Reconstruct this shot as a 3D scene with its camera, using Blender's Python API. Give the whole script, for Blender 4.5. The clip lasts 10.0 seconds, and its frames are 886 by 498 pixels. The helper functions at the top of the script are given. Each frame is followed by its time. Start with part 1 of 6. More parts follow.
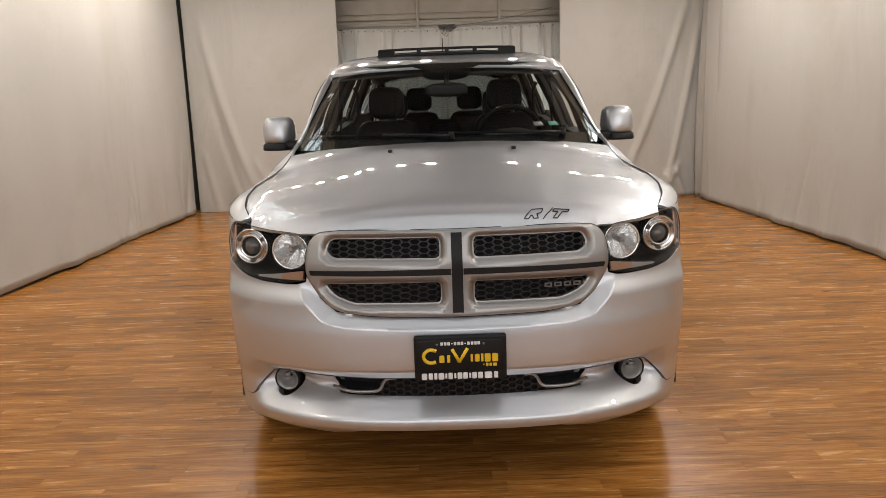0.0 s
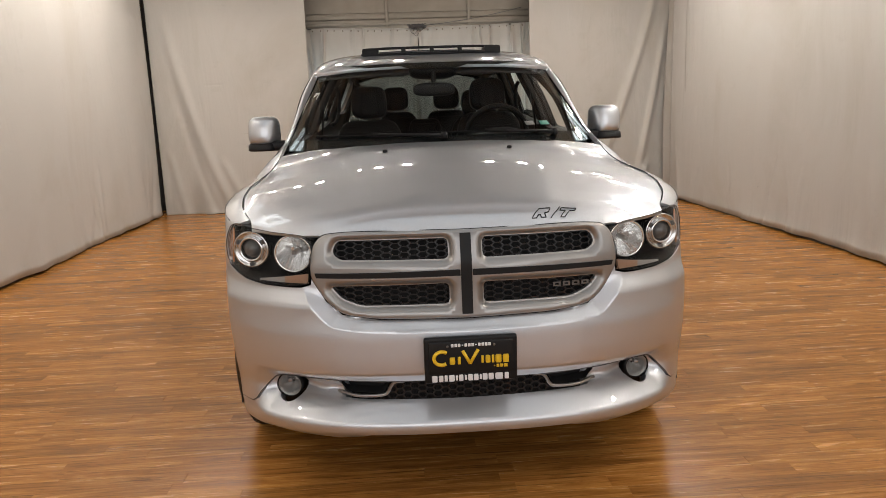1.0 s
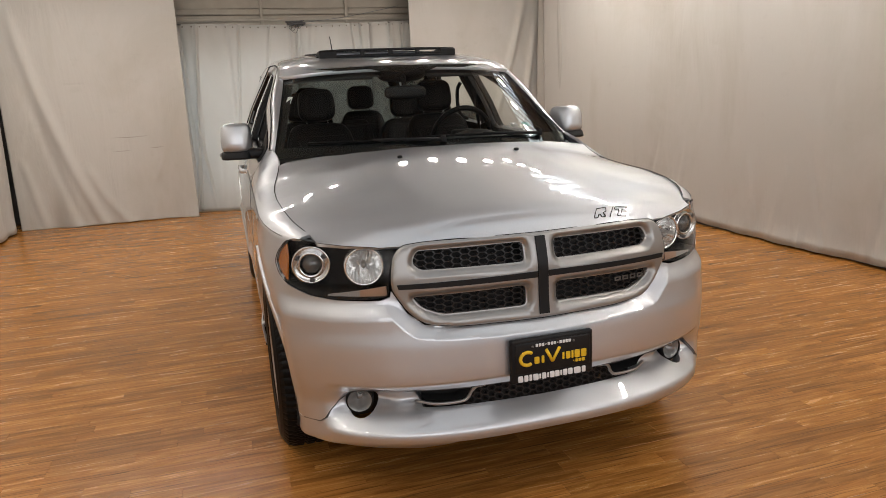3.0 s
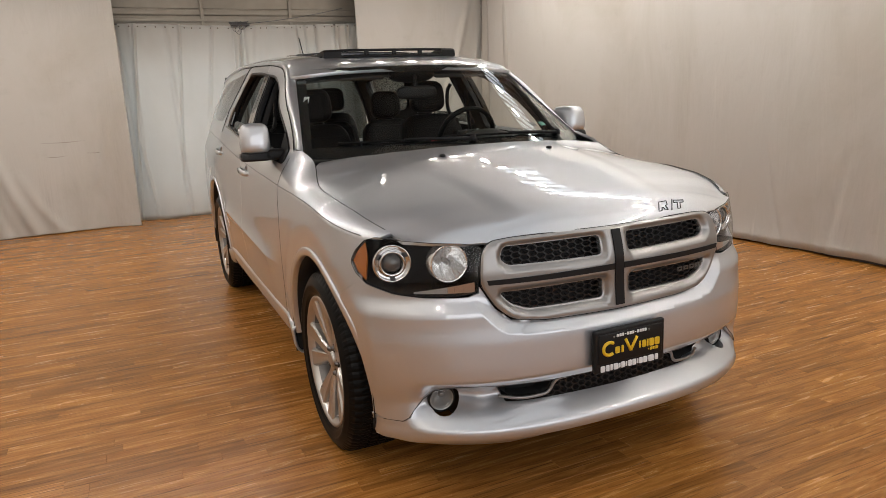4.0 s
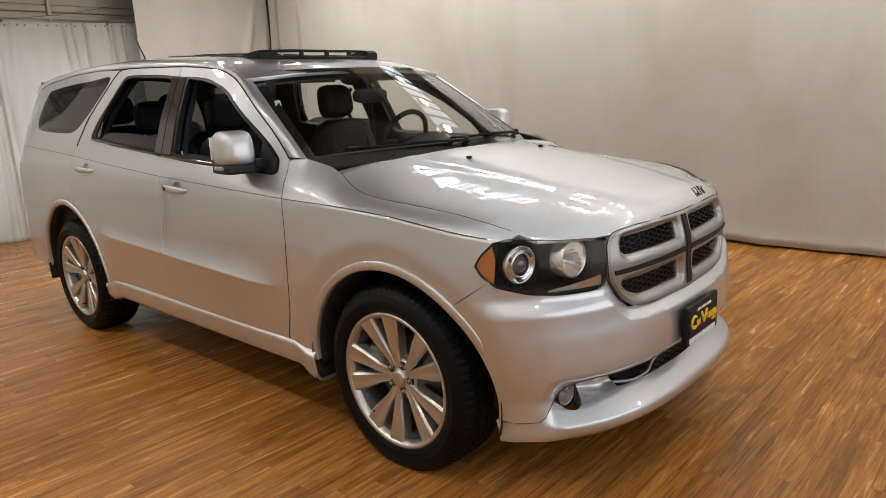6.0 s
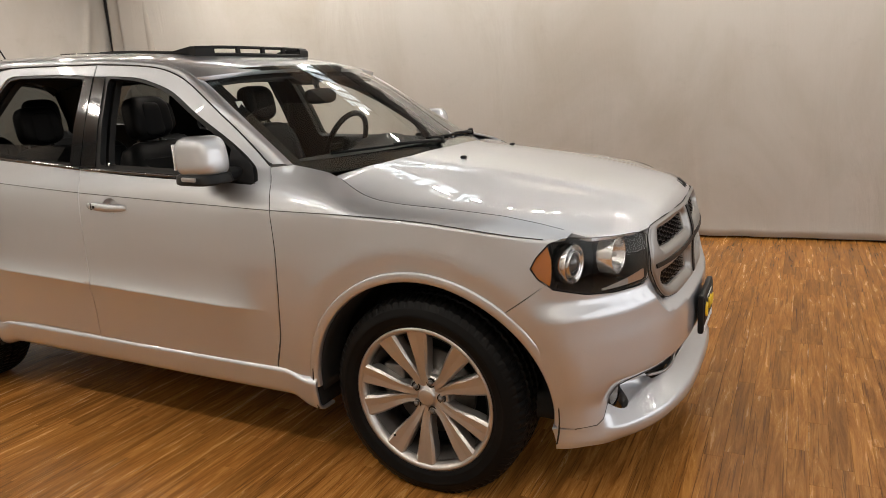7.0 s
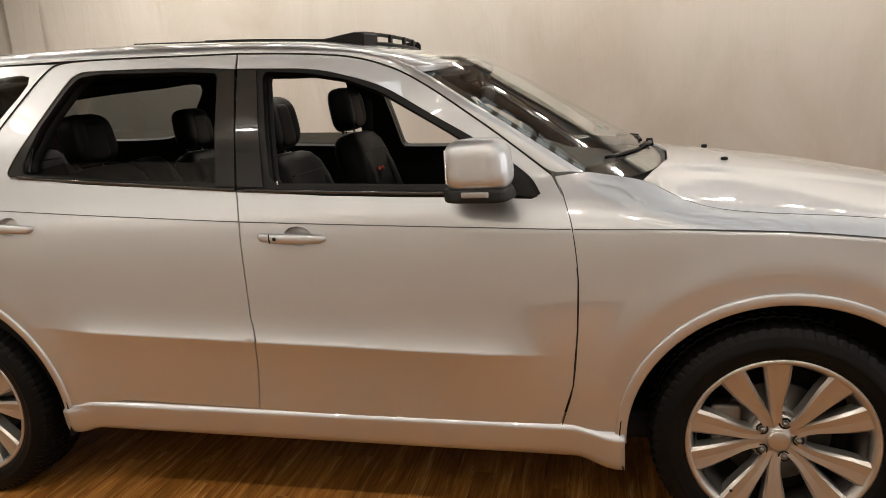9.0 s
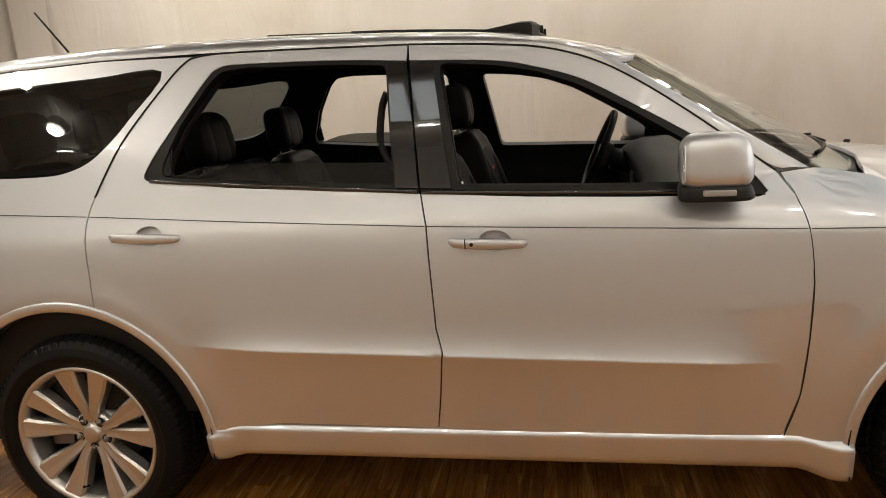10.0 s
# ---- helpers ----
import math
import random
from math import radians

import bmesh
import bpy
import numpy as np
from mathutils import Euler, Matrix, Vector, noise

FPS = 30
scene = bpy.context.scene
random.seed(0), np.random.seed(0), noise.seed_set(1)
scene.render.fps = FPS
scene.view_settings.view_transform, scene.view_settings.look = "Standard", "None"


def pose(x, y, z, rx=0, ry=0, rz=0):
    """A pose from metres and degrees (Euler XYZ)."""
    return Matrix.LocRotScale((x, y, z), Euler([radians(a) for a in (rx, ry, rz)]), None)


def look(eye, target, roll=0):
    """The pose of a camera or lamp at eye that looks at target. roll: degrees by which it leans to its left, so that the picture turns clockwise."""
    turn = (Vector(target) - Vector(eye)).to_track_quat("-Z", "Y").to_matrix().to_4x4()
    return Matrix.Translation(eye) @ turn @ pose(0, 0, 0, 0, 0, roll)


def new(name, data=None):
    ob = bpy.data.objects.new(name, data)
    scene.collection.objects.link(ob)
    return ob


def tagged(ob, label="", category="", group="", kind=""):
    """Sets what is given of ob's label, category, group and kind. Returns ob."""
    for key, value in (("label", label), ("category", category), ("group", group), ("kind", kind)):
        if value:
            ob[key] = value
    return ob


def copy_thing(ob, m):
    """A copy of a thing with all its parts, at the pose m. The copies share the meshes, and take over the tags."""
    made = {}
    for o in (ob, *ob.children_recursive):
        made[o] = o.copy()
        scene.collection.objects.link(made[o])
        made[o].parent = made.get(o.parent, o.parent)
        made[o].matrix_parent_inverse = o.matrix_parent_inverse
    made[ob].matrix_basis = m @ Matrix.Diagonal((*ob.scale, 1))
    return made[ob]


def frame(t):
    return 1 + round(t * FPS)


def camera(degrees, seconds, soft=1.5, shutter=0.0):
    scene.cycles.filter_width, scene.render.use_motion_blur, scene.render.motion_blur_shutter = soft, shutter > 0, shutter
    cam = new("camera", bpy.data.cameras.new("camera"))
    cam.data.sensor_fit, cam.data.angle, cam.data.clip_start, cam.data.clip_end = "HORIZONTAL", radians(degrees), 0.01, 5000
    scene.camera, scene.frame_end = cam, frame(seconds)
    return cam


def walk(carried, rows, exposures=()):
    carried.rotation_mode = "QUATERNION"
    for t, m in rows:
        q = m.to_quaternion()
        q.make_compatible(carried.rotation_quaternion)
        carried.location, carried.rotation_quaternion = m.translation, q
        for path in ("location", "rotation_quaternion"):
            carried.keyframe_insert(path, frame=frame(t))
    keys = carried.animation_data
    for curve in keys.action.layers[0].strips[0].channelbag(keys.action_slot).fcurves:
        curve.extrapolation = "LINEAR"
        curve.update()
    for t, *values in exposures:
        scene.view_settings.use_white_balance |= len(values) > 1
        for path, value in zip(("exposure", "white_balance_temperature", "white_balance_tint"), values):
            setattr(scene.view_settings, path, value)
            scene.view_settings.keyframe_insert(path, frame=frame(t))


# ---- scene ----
cam = camera(65.0, 10.0, 0.55)
PATH = [
    (0, (-0.057, -3.087, 1.349), (-0.048, -1.125, 0.958), -1.9),
    (0.5, (-0.113, -3.076, 1.352), (-0.061, -1.116, 0.96), -2.0),
    (1, (-0.214, -3.053, 1.35), (-0.095, -1.096, 0.956), -2.0),
    (1.5, (-0.314, -3.002, 1.357), (-0.127, -1.051, 0.958), -2.1),
    (2, (-0.514, -2.941, 1.373), (-0.236, -1.002, 0.967), -2.1),
    (2.2, (-0.602, -2.936, 1.388), (-0.264, -1.007, 0.982), -2.2),
    (3.3, (-1.191, -2.906, 1.427), (-0.525, -1.069, 0.999), -2.6),
    (3.5, (-1.305, -2.857, 1.407), (-0.586, -1.04, 0.983), -2.5),
    (4, (-1.575, -2.723, 1.423), (-0.758, -0.947, 1.0), -2.6),
    (4.5, (-1.873, -2.591, 1.424), (-0.83, -0.939, 0.996), -2.7),
    (5, (-2.128, -2.405, 1.429), (-0.945, -0.851, 1.0), -2.9),
    (5.5, (-2.365, -2.14, 1.445), (-1.102, -0.649, 1.015), -3.0),
    (6, (-2.635, -1.862, 1.457), (-1.183, -0.558, 1.019), -3.1),
    (6.2, (-2.742, -1.736, 1.47), (-1.211, -0.527, 1.028), -3.1),
    (7.3, (-2.952, -0.918, 1.452), (-1.17, -0.123, 1.014), -3.7),
    (7.5, (-2.989, -0.741, 1.431), (-1.172, -0.021, 1.007), -3.5),
    (8, (-3.0, -0.32, 1.446), (-1.127, 0.233, 1.014), -3.7),
    (8.5, (-2.945, 0.112, 1.489), (-1.064, 0.632, 1.052), -4.0),
    (9, (-2.979, 0.515, 1.476), (-1.079, 0.968, 1.044), -4.2),
    (9.5, (-2.985, 0.928, 1.473), (-1.066, 1.289, 1.043), -4.3),
    (10, (-2.96, 1.301, 1.503), (-1.037, 1.639, 1.069), -4.5),
]
# the white balance turns warmer and the picture a little lighter on the way
TINTS = [(0, 0, 6500, 11), (3.5, 0, 6400, 11), (5.5, 0, 6350, 10), (7.5, 0.05, 6600, 10), (9, 0.07, 6750, 10), (10, 0.06, 6900, 9)]
walk(cam, [(t, look(eye, target, roll)) for t, eye, target, roll in PATH], TINTS)

# ---- world and lights ----
world = bpy.data.worlds.new("world")
scene.world = world
world.use_nodes = True
world.node_tree.nodes["Background"].inputs[0].default_value = (1.0, 0.95, 0.9, 1)
world.node_tree.nodes["Background"].inputs[1].default_value = 0.0

CEIL = 3.7
LAMP_SPOTS = [(x, 5.2) for x in (-2.25, -1.85, -1.5, -1.08, -0.6, -0.17, 1.0, 1.5, 1.95, 2.35)]
LAMP_SPOTS += [(2.75, 5.4 - 0.52 * i) for i in range(19)]
LAMP_SPOTS += [(-2.72, 5.4 - 0.52 * i) for i in range(19)]
LAMP_POWER = 8.6
WEST_LAMP_POWER = 9.6
SKYLIGHT_RADIANCE = 2.6
SOUTH_SHARE = 0.29
# strength of the added, unseen light at the south end
SOUTH_FILL_POWER = 92.0
BACK_DAYLIGHT = 105.0


# ---- materials ----
def nodes_of(name):
    m = bpy.data.materials.new(name)
    m.use_nodes = True
    nt = m.node_tree
    return m, nt, nt.nodes["Principled BSDF"]


def wire(nt, a, b):
    nt.links.new(a, b)


def simple(name, color, rough=0.5, metal=0.0, coat=0.0, bump=0.0, scale=60.0, vary=0.0, vscale=4.0, spec=0.5, stretch=(1, 1, 1)):
    m, nt, p = nodes_of(name)
    p.inputs["Base Color"].default_value = (*color, 1)
    p.inputs["Roughness"].default_value = rough
    p.inputs["Metallic"].default_value = metal
    p.inputs["Coat Weight"].default_value = coat
    p.inputs["Coat Roughness"].default_value = 0.04
    p.inputs["Specular IOR Level"].default_value = spec
    tc = nt.nodes.new("ShaderNodeTexCoord")
    mp = nt.nodes.new("ShaderNodeMapping")
    mp.inputs["Scale"].default_value = stretch
    wire(nt, tc.outputs["Object"], mp.inputs[0])
    if vary:
        n = nt.nodes.new("ShaderNodeTexNoise")
        n.inputs["Scale"].default_value = vscale
        n.inputs["Detail"].default_value = 6
        wire(nt, mp.outputs[0], n.inputs["Vector"])
        r = nt.nodes.new("ShaderNodeValToRGB")
        r.color_ramp.elements[0].position, r.color_ramp.elements[1].position = 0.3, 0.7
        r.color_ramp.elements[0].color = (*[c * (1 - vary) for c in color], 1)
        r.color_ramp.elements[1].color = (*[min(1, c * (1 + vary * 0.6)) for c in color], 1)
        wire(nt, n.outputs["Fac"], r.inputs[0])
        wire(nt, r.outputs[0], p.inputs["Base Color"])
        mr = nt.nodes.new("ShaderNodeMapRange")
        mr.inputs["To Min"].default_value, mr.inputs["To Max"].default_value = rough * 0.85, min(1, rough * 1.2)
        wire(nt, n.outputs["Fac"], mr.inputs[0])
        wire(nt, mr.outputs[0], p.inputs["Roughness"])
    if bump:
        n = nt.nodes.new("ShaderNodeTexNoise")
        n.inputs["Scale"].default_value = scale
        n.inputs["Detail"].default_value = 4
        wire(nt, mp.outputs[0], n.inputs["Vector"])
        b = nt.nodes.new("ShaderNodeBump")
        b.inputs["Strength"].default_value = bump
        b.inputs["Distance"].default_value = 0.0008
        wire(nt, n.outputs["Fac"], b.inputs["Height"])
        wire(nt, b.outputs[0], p.inputs["Normal"])
    return m


def thin_glass(name, tint, gloss=1.0, ior=1.55):
    # a thin pane: see-through tint with a Fresnel sheen
    m, nt, p = nodes_of(name)
    nt.nodes.remove(p)
    out = nt.nodes["Material Output"]
    t = nt.nodes.new("ShaderNodeBsdfTransparent")
    t.inputs[0].default_value = (*tint, 1)
    g = nt.nodes.new("ShaderNodeBsdfGlossy")
    g.inputs["Roughness"].default_value = 0.015
    g.inputs[0].default_value = (gloss, gloss, gloss, 1)
    f = nt.nodes.new("ShaderNodeLayerWeight")
    f.inputs["Blend"].default_value = 0.5
    pw = nt.nodes.new("ShaderNodeMath")
    pw.operation = "POWER"
    pw.inputs[1].default_value = 5.0
    wire(nt, f.outputs["Facing"], pw.inputs[0])
    f0 = ((ior - 1) / (ior + 1)) ** 2
    ma = nt.nodes.new("ShaderNodeMath")
    ma.operation = "MULTIPLY_ADD"
    ma.inputs[1].default_value, ma.inputs[2].default_value = 1 - f0, f0
    wire(nt, pw.outputs[0], ma.inputs[0])
    mix = nt.nodes.new("ShaderNodeMixShader")
    wire(nt, ma.outputs[0], mix.inputs[0])
    wire(nt, t.outputs[0], mix.inputs[1])
    wire(nt, g.outputs[0], mix.inputs[2])
    wire(nt, mix.outputs[0], out.inputs[0])
    return m


def paint(name, color, metal=0.55, rough=0.42):
    m, nt, p = nodes_of(name)
    p.inputs["Metallic"].default_value = metal
    p.inputs["Roughness"].default_value = rough
    p.inputs["Coat Weight"].default_value = 1.0
    p.inputs["Coat Roughness"].default_value = 0.012
    p.inputs["Coat IOR"].default_value = 2.05
    tc = nt.nodes.new("ShaderNodeTexCoord")
    v = nt.nodes.new("ShaderNodeTexVoronoi")
    v.inputs["Scale"].default_value = 900
    wire(nt, tc.outputs["Object"], v.inputs["Vector"])
    n = nt.nodes.new("ShaderNodeTexNoise")
    n.inputs["Scale"].default_value = 3.0
    n.inputs["Detail"].default_value = 8
    wire(nt, tc.outputs["Object"], n.inputs["Vector"])
    mx = nt.nodes.new("ShaderNodeMix")
    mx.data_type = "RGBA"
    mx.inputs[6].default_value = (*[c * 0.9 for c in color], 1)
    mx.inputs[7].default_value = (*[min(1, c * 1.08) for c in color], 1)
    wire(nt, v.outputs["Color"], mx.inputs[0])
    wire(nt, mx.outputs[2], p.inputs["Base Color"])
    mr = nt.nodes.new("ShaderNodeMapRange")
    mr.inputs["To Min"].default_value, mr.inputs["To Max"].default_value = rough - 0.03, rough + 0.04
    wire(nt, n.outputs["Fac"], mr.inputs[0])
    wire(nt, mr.outputs[0], p.inputs["Roughness"])
    return m


def wood_mat():
    # warm laminate: long grain along x, each plank with its own tone
    m, nt, p = nodes_of("floor_wood")
    tc = nt.nodes.new("ShaderNodeTexCoord")
    oi = nt.nodes.new("ShaderNodeObjectInfo")
    geo = nt.nodes.new("ShaderNodeNewGeometry")
    add = nt.nodes.new("ShaderNodeMath")
    wire(nt, oi.outputs["Random"], add.inputs[0])
    wire(nt, geo.outputs["Random Per Island"], add.inputs[1])
    fr = nt.nodes.new("ShaderNodeMath")
    fr.operation = "FRACT"
    wire(nt, add.outputs[0], fr.inputs[0])
    sh = nt.nodes.new("ShaderNodeVectorMath")
    sh.operation = "SCALE"
    sh.inputs[0].default_value = (37.0, 19.0, 11.0)
    wire(nt, fr.outputs[0], sh.inputs["Scale"])
    av = nt.nodes.new("ShaderNodeVectorMath")
    wire(nt, geo.outputs["Position"], av.inputs[0])
    wire(nt, sh.outputs[0], av.inputs[1])
    mp = nt.nodes.new("ShaderNodeMapping")
    mp.inputs["Scale"].default_value = (1.4, 17.0, 1.0)
    wire(nt, av.outputs[0], mp.inputs[0])
    n = nt.nodes.new("ShaderNodeTexNoise")
    n.inputs["Scale"].default_value = 1.6
    n.inputs["Detail"].default_value = 8
    n.inputs["Roughness"].default_value = 0.74
    n.inputs["Distortion"].default_value = 0.7
    wire(nt, mp.outputs[0], n.inputs["Vector"])
    ramp = nt.nodes.new("ShaderNodeValToRGB")
    e = ramp.color_ramp.elements
    e[0].position, e[0].color = 0.26, (0.125, 0.045, 0.009, 1)
    e[1].position, e[1].color = 0.72, (0.57, 0.272, 0.068, 1)
    mid = ramp.color_ramp.elements.new(0.48)
    mid.color = (0.305, 0.125, 0.027, 1)
    wire(nt, n.outputs["Fac"], ramp.inputs[0])
    tone = nt.nodes.new("ShaderNodeMapRange")
    tone.inputs["To Min"].default_value, tone.inputs["To Max"].default_value = 0.80, 1.17
    wire(nt, fr.outputs[0], tone.inputs[0])
    mul = nt.nodes.new("ShaderNodeVectorMath")
    mul.operation = "SCALE"
    wire(nt, ramp.outputs[0], mul.inputs[0])
    wire(nt, tone.outputs[0], mul.inputs["Scale"])
    p.inputs["Specular IOR Level"].default_value = 0.25
    # dark knots and streaks
    mk = nt.nodes.new("ShaderNodeMapping")
    mk.inputs["Scale"].default_value = (1.1, 54.0, 1.0)
    wire(nt, av.outputs[0], mk.inputs[0])
    k = nt.nodes.new("ShaderNodeTexNoise")
    k.inputs["Scale"].default_value = 2.6
    k.inputs["Detail"].default_value = 5
    wire(nt, mk.outputs[0], k.inputs["Vector"])
    kr = nt.nodes.new("ShaderNodeMapRange")
    kr.inputs["From Min"].default_value, kr.inputs["From Max"].default_value = 0.60, 0.65
    kr.inputs["To Min"].default_value, kr.inputs["To Max"].default_value = 0.0, 0.62
    wire(nt, k.outputs["Fac"], kr.inputs[0])
    mx = nt.nodes.new("ShaderNodeMix")
    mx.data_type = "RGBA"
    mx.inputs[7].default_value = (0.07, 0.028, 0.010, 1)
    wire(nt, kr.outputs[0], mx.inputs[0])
    wire(nt, mul.outputs[0], mx.inputs[6])
    wire(nt, mx.outputs[2], p.inputs["Base Color"])
    rr = nt.nodes.new("ShaderNodeMapRange")
    rr.inputs["To Min"].default_value, rr.inputs["To Max"].default_value = 0.17, 0.34
    wire(nt, n.outputs["Fac"], rr.inputs[0])
    wire(nt, rr.outputs[0], p.inputs["Roughness"])
    b = nt.nodes.new("ShaderNodeBump")
    b.inputs["Strength"].default_value = 0.35
    b.inputs["Distance"].default_value = 0.002
    wire(nt, n.outputs["Fac"], b.inputs["Height"])
    wire(nt, b.outputs[0], p.inputs["Normal"])
    return m


SILVER = paint("silver_paint", (0.57, 0.597, 0.632), 0.88, 0.465)
WOOD = wood_mat()
GROOVE = simple("floor_groove", (0.035, 0.015, 0.006), 0.8, bump=0.3)


def cloth_mat(name, color, dirt):
    # heavy cotton: fine weave, hanging wrinkles and faint brown marks
    m, nt, p = nodes_of(name)
    p.inputs["Roughness"].default_value = 0.8
    p.inputs["Sheen Weight"].default_value = 0.15
    tc = nt.nodes.new("ShaderNodeTexCoord")

    def noise_at(scale, stretch, detail, rough=0.5, distort=0.0):
        mp = nt.nodes.new("ShaderNodeMapping")
        mp.inputs["Scale"].default_value = stretch
        wire(nt, tc.outputs["Object"], mp.inputs[0])
        n = nt.nodes.new("ShaderNodeTexNoise")
        n.inputs["Scale"].default_value = scale
        n.inputs["Detail"].default_value = detail
        n.inputs["Roughness"].default_value = rough
        n.inputs["Distortion"].default_value = distort
        wire(nt, mp.outputs[0], n.inputs["Vector"])
        return n.outputs["Fac"]

    def ramp(src, lo, hi, a, b):
        r = nt.nodes.new("ShaderNodeMapRange")
        r.inputs["From Min"].default_value, r.inputs["From Max"].default_value = lo, hi
        r.inputs["To Min"].default_value, r.inputs["To Max"].default_value = a, b
        wire(nt, src, r.inputs[0])
        return r.outputs[0]

    stain = ramp(noise_at(0.9, (1, 1, 0.6), 6, 0.6, 0.6), 0.50, 0.78, 0.0, dirt)
    mx = nt.nodes.new("ShaderNodeMix")
    mx.data_type = "RGBA"
    mx.inputs[6].default_value = (*color, 1)
    mx.inputs[7].default_value = (color[0] * 0.72, color[1] * 0.66, color[2] * 0.56, 1)
    wire(nt, stain, mx.inputs[0])
    scuff = ramp(noise_at(3.2, (1, 1, 1.6), 7, 0.7), 0.60, 0.80, 0.0, 0.35 * dirt)
    mx2 = nt.nodes.new("ShaderNodeMix")
    mx2.data_type = "RGBA"
    mx2.inputs[7].default_value = (color[0] * 0.55, color[1] * 0.5, color[2] * 0.44, 1)
    wire(nt, scuff, mx2.inputs[0])
    wire(nt, mx.outputs[2], mx2.inputs[6])
    wire(nt, mx2.outputs[2], p.inputs["Base Color"])
    add = nt.nodes.new("ShaderNodeMath")
    add.operation = "ADD"
    wire(nt, ramp(noise_at(2.2, (1.6, 1.6, 0.28), 5, 0.55, 0.8), 0.3, 0.7, 0.0, 1.0), add.inputs[0])
    wire(nt, ramp(noise_at(9.0, (1, 1, 0.8), 4, 0.5), 0.3, 0.7, 0.0, 0.16), add.inputs[1])
    b = nt.nodes.new("ShaderNodeBump")
    b.inputs["Strength"].default_value = 0.17
    b.inputs["Distance"].default_value = 0.03
    wire(nt, add.outputs[0], b.inputs["Height"])
    w = nt.nodes.new("ShaderNodeBump")
    w.inputs["Strength"].default_value = 0.12
    w.inputs["Distance"].default_value = 0.002
    wire(nt, noise_at(240.0, (1, 1, 1), 2), w.inputs["Height"])
    wire(nt, b.outputs[0], w.inputs["Normal"])
    wire(nt, w.outputs[0], p.inputs["Normal"])
    return m


CURTAIN = cloth_mat("curtain_cloth", (0.47, 0.455, 0.425), 0.55)
CURTAIN_SHEER = cloth_mat("curtain_cloth_thin", (0.47, 0.455, 0.425), 0.45)


def let_light_through(m, share):
    # a thinner cloth: part of the light comes through from behind
    nt = m.node_tree
    p, out = nt.nodes["Principled BSDF"], nt.nodes["Material Output"]
    tr = nt.nodes.new("ShaderNodeBsdfTranslucent")
    tr.inputs[0].default_value = (0.75, 0.75, 0.72, 1)
    mix = nt.nodes.new("ShaderNodeMixShader")
    mix.inputs[0].default_value = share
    wire(nt, p.outputs[0], mix.inputs[1])
    wire(nt, tr.outputs[0], mix.inputs[2])
    wire(nt, mix.outputs[0], out.inputs[0])


let_light_through(CURTAIN_SHEER, 0.3)
CURTAIN_GREY = cloth_mat("curtain_cloth_grey", (0.40, 0.38, 0.35), 0.8)
CEILING_PAINT = simple("ceiling_paint", (0.56, 0.555, 0.545), 0.9, vary=0.08)
CEILING_PANEL = simple("ceiling_panel_paint", (0.14, 0.138, 0.135), 0.9, vary=0.12)
PLATE_PAINT = simple("ceiling_plate_paint", (0.05, 0.05, 0.05), 0.8, vary=0.15)
BACK_WALL = simple("back_wall_paint", (0.12, 0.11, 0.10), 0.9, vary=0.15)
SHUTTER = simple("shutter_metal", (0.28, 0.245, 0.20), 0.5, 0.3, bump=0.1, vary=0.15)
BLACK_PLASTIC = simple("black_plastic", (0.008, 0.008, 0.0085), 0.5, spec=0.28)
TRIM_BLACK = simple("window_trim_black", (0.004, 0.004, 0.0042), 0.4, spec=0.22)
BLACK_GLOSS = simple("black_gloss", (0.010, 0.011, 0.012), 0.06, coat=1.0)
RUBBER = simple("tyre_rubber", (0.006, 0.006, 0.006), 0.40, bump=0.3, scale=120, vary=0.25, vscale=9, spec=0.10)
DARK = simple("dark_recess", (0.008, 0.008, 0.008), 0.9)
GREY_PLASTIC = simple("grey_plastic", (0.06, 0.06, 0.062), 0.5, bump=0.1, scale=200)
SATIN = simple("satin_silver", (0.36, 0.355, 0.345), 0.40, 0.85, bump=0.02)
ALLOY = simple("alloy_rim", (0.52, 0.505, 0.485), 0.34, 0.85, coat=0.2)
REFLECTOR = simple("reflector_silver", (0.74, 0.74, 0.74), 0.2, 1.0)
CHROME = simple("chrome", (0.85, 0.85, 0.85), 0.06, 1.0)
STEEL = simple("brake_steel", (0.22, 0.21, 0.20), 0.45, 0.9, vary=0.3, vscale=15)
LEATHER = simple("black_leather", (0.0045, 0.0045, 0.0047), 0.5, bump=0.35, scale=160, vary=0.15, vscale=6, spec=0.15)
CABIN = simple("cabin_trim", (0.0045, 0.0045, 0.0045), 0.6, bump=0.2, scale=200, spec=0.35)
HEADLINER = simple("headliner_cloth", (0.045, 0.043, 0.041), 0.9, bump=0.2, scale=250)
AMBER = simple("amber_lens", (0.40, 0.13, 0.02), 0.12, coat=1.0)
WINDSHIELD = thin_glass("windshield_glass", (0.84, 0.89, 0.87), 1.0, 1.5)
TINTED = thin_glass("tinted_glass", (0.16, 0.17, 0.165))
LENS = thin_glass("lamp_lens", (0.95, 0.96, 0.96), 0.8, 1.35)
WHITE = simple("white_print", (0.8, 0.8, 0.8), 0.5)
YELLOW = simple("yellow_print", (0.80, 0.52, 0.02), 0.45)
RED = simple("red_thread", (0.45, 0.03, 0.02), 0.6)
TEAL = simple("teal_print", (0.12, 0.36, 0.30), 0.5)


def lamp_glow():
    m, nt, p = nodes_of("lamp_glow")
    p.inputs["Base Color"].default_value = (1, 1, 1, 1)
    p.inputs["Emission Color"].default_value = (1.0, 0.93, 0.84, 1)
    p.inputs["Emission Strength"].default_value = 14.0
    return m


GLOW = lamp_glow()


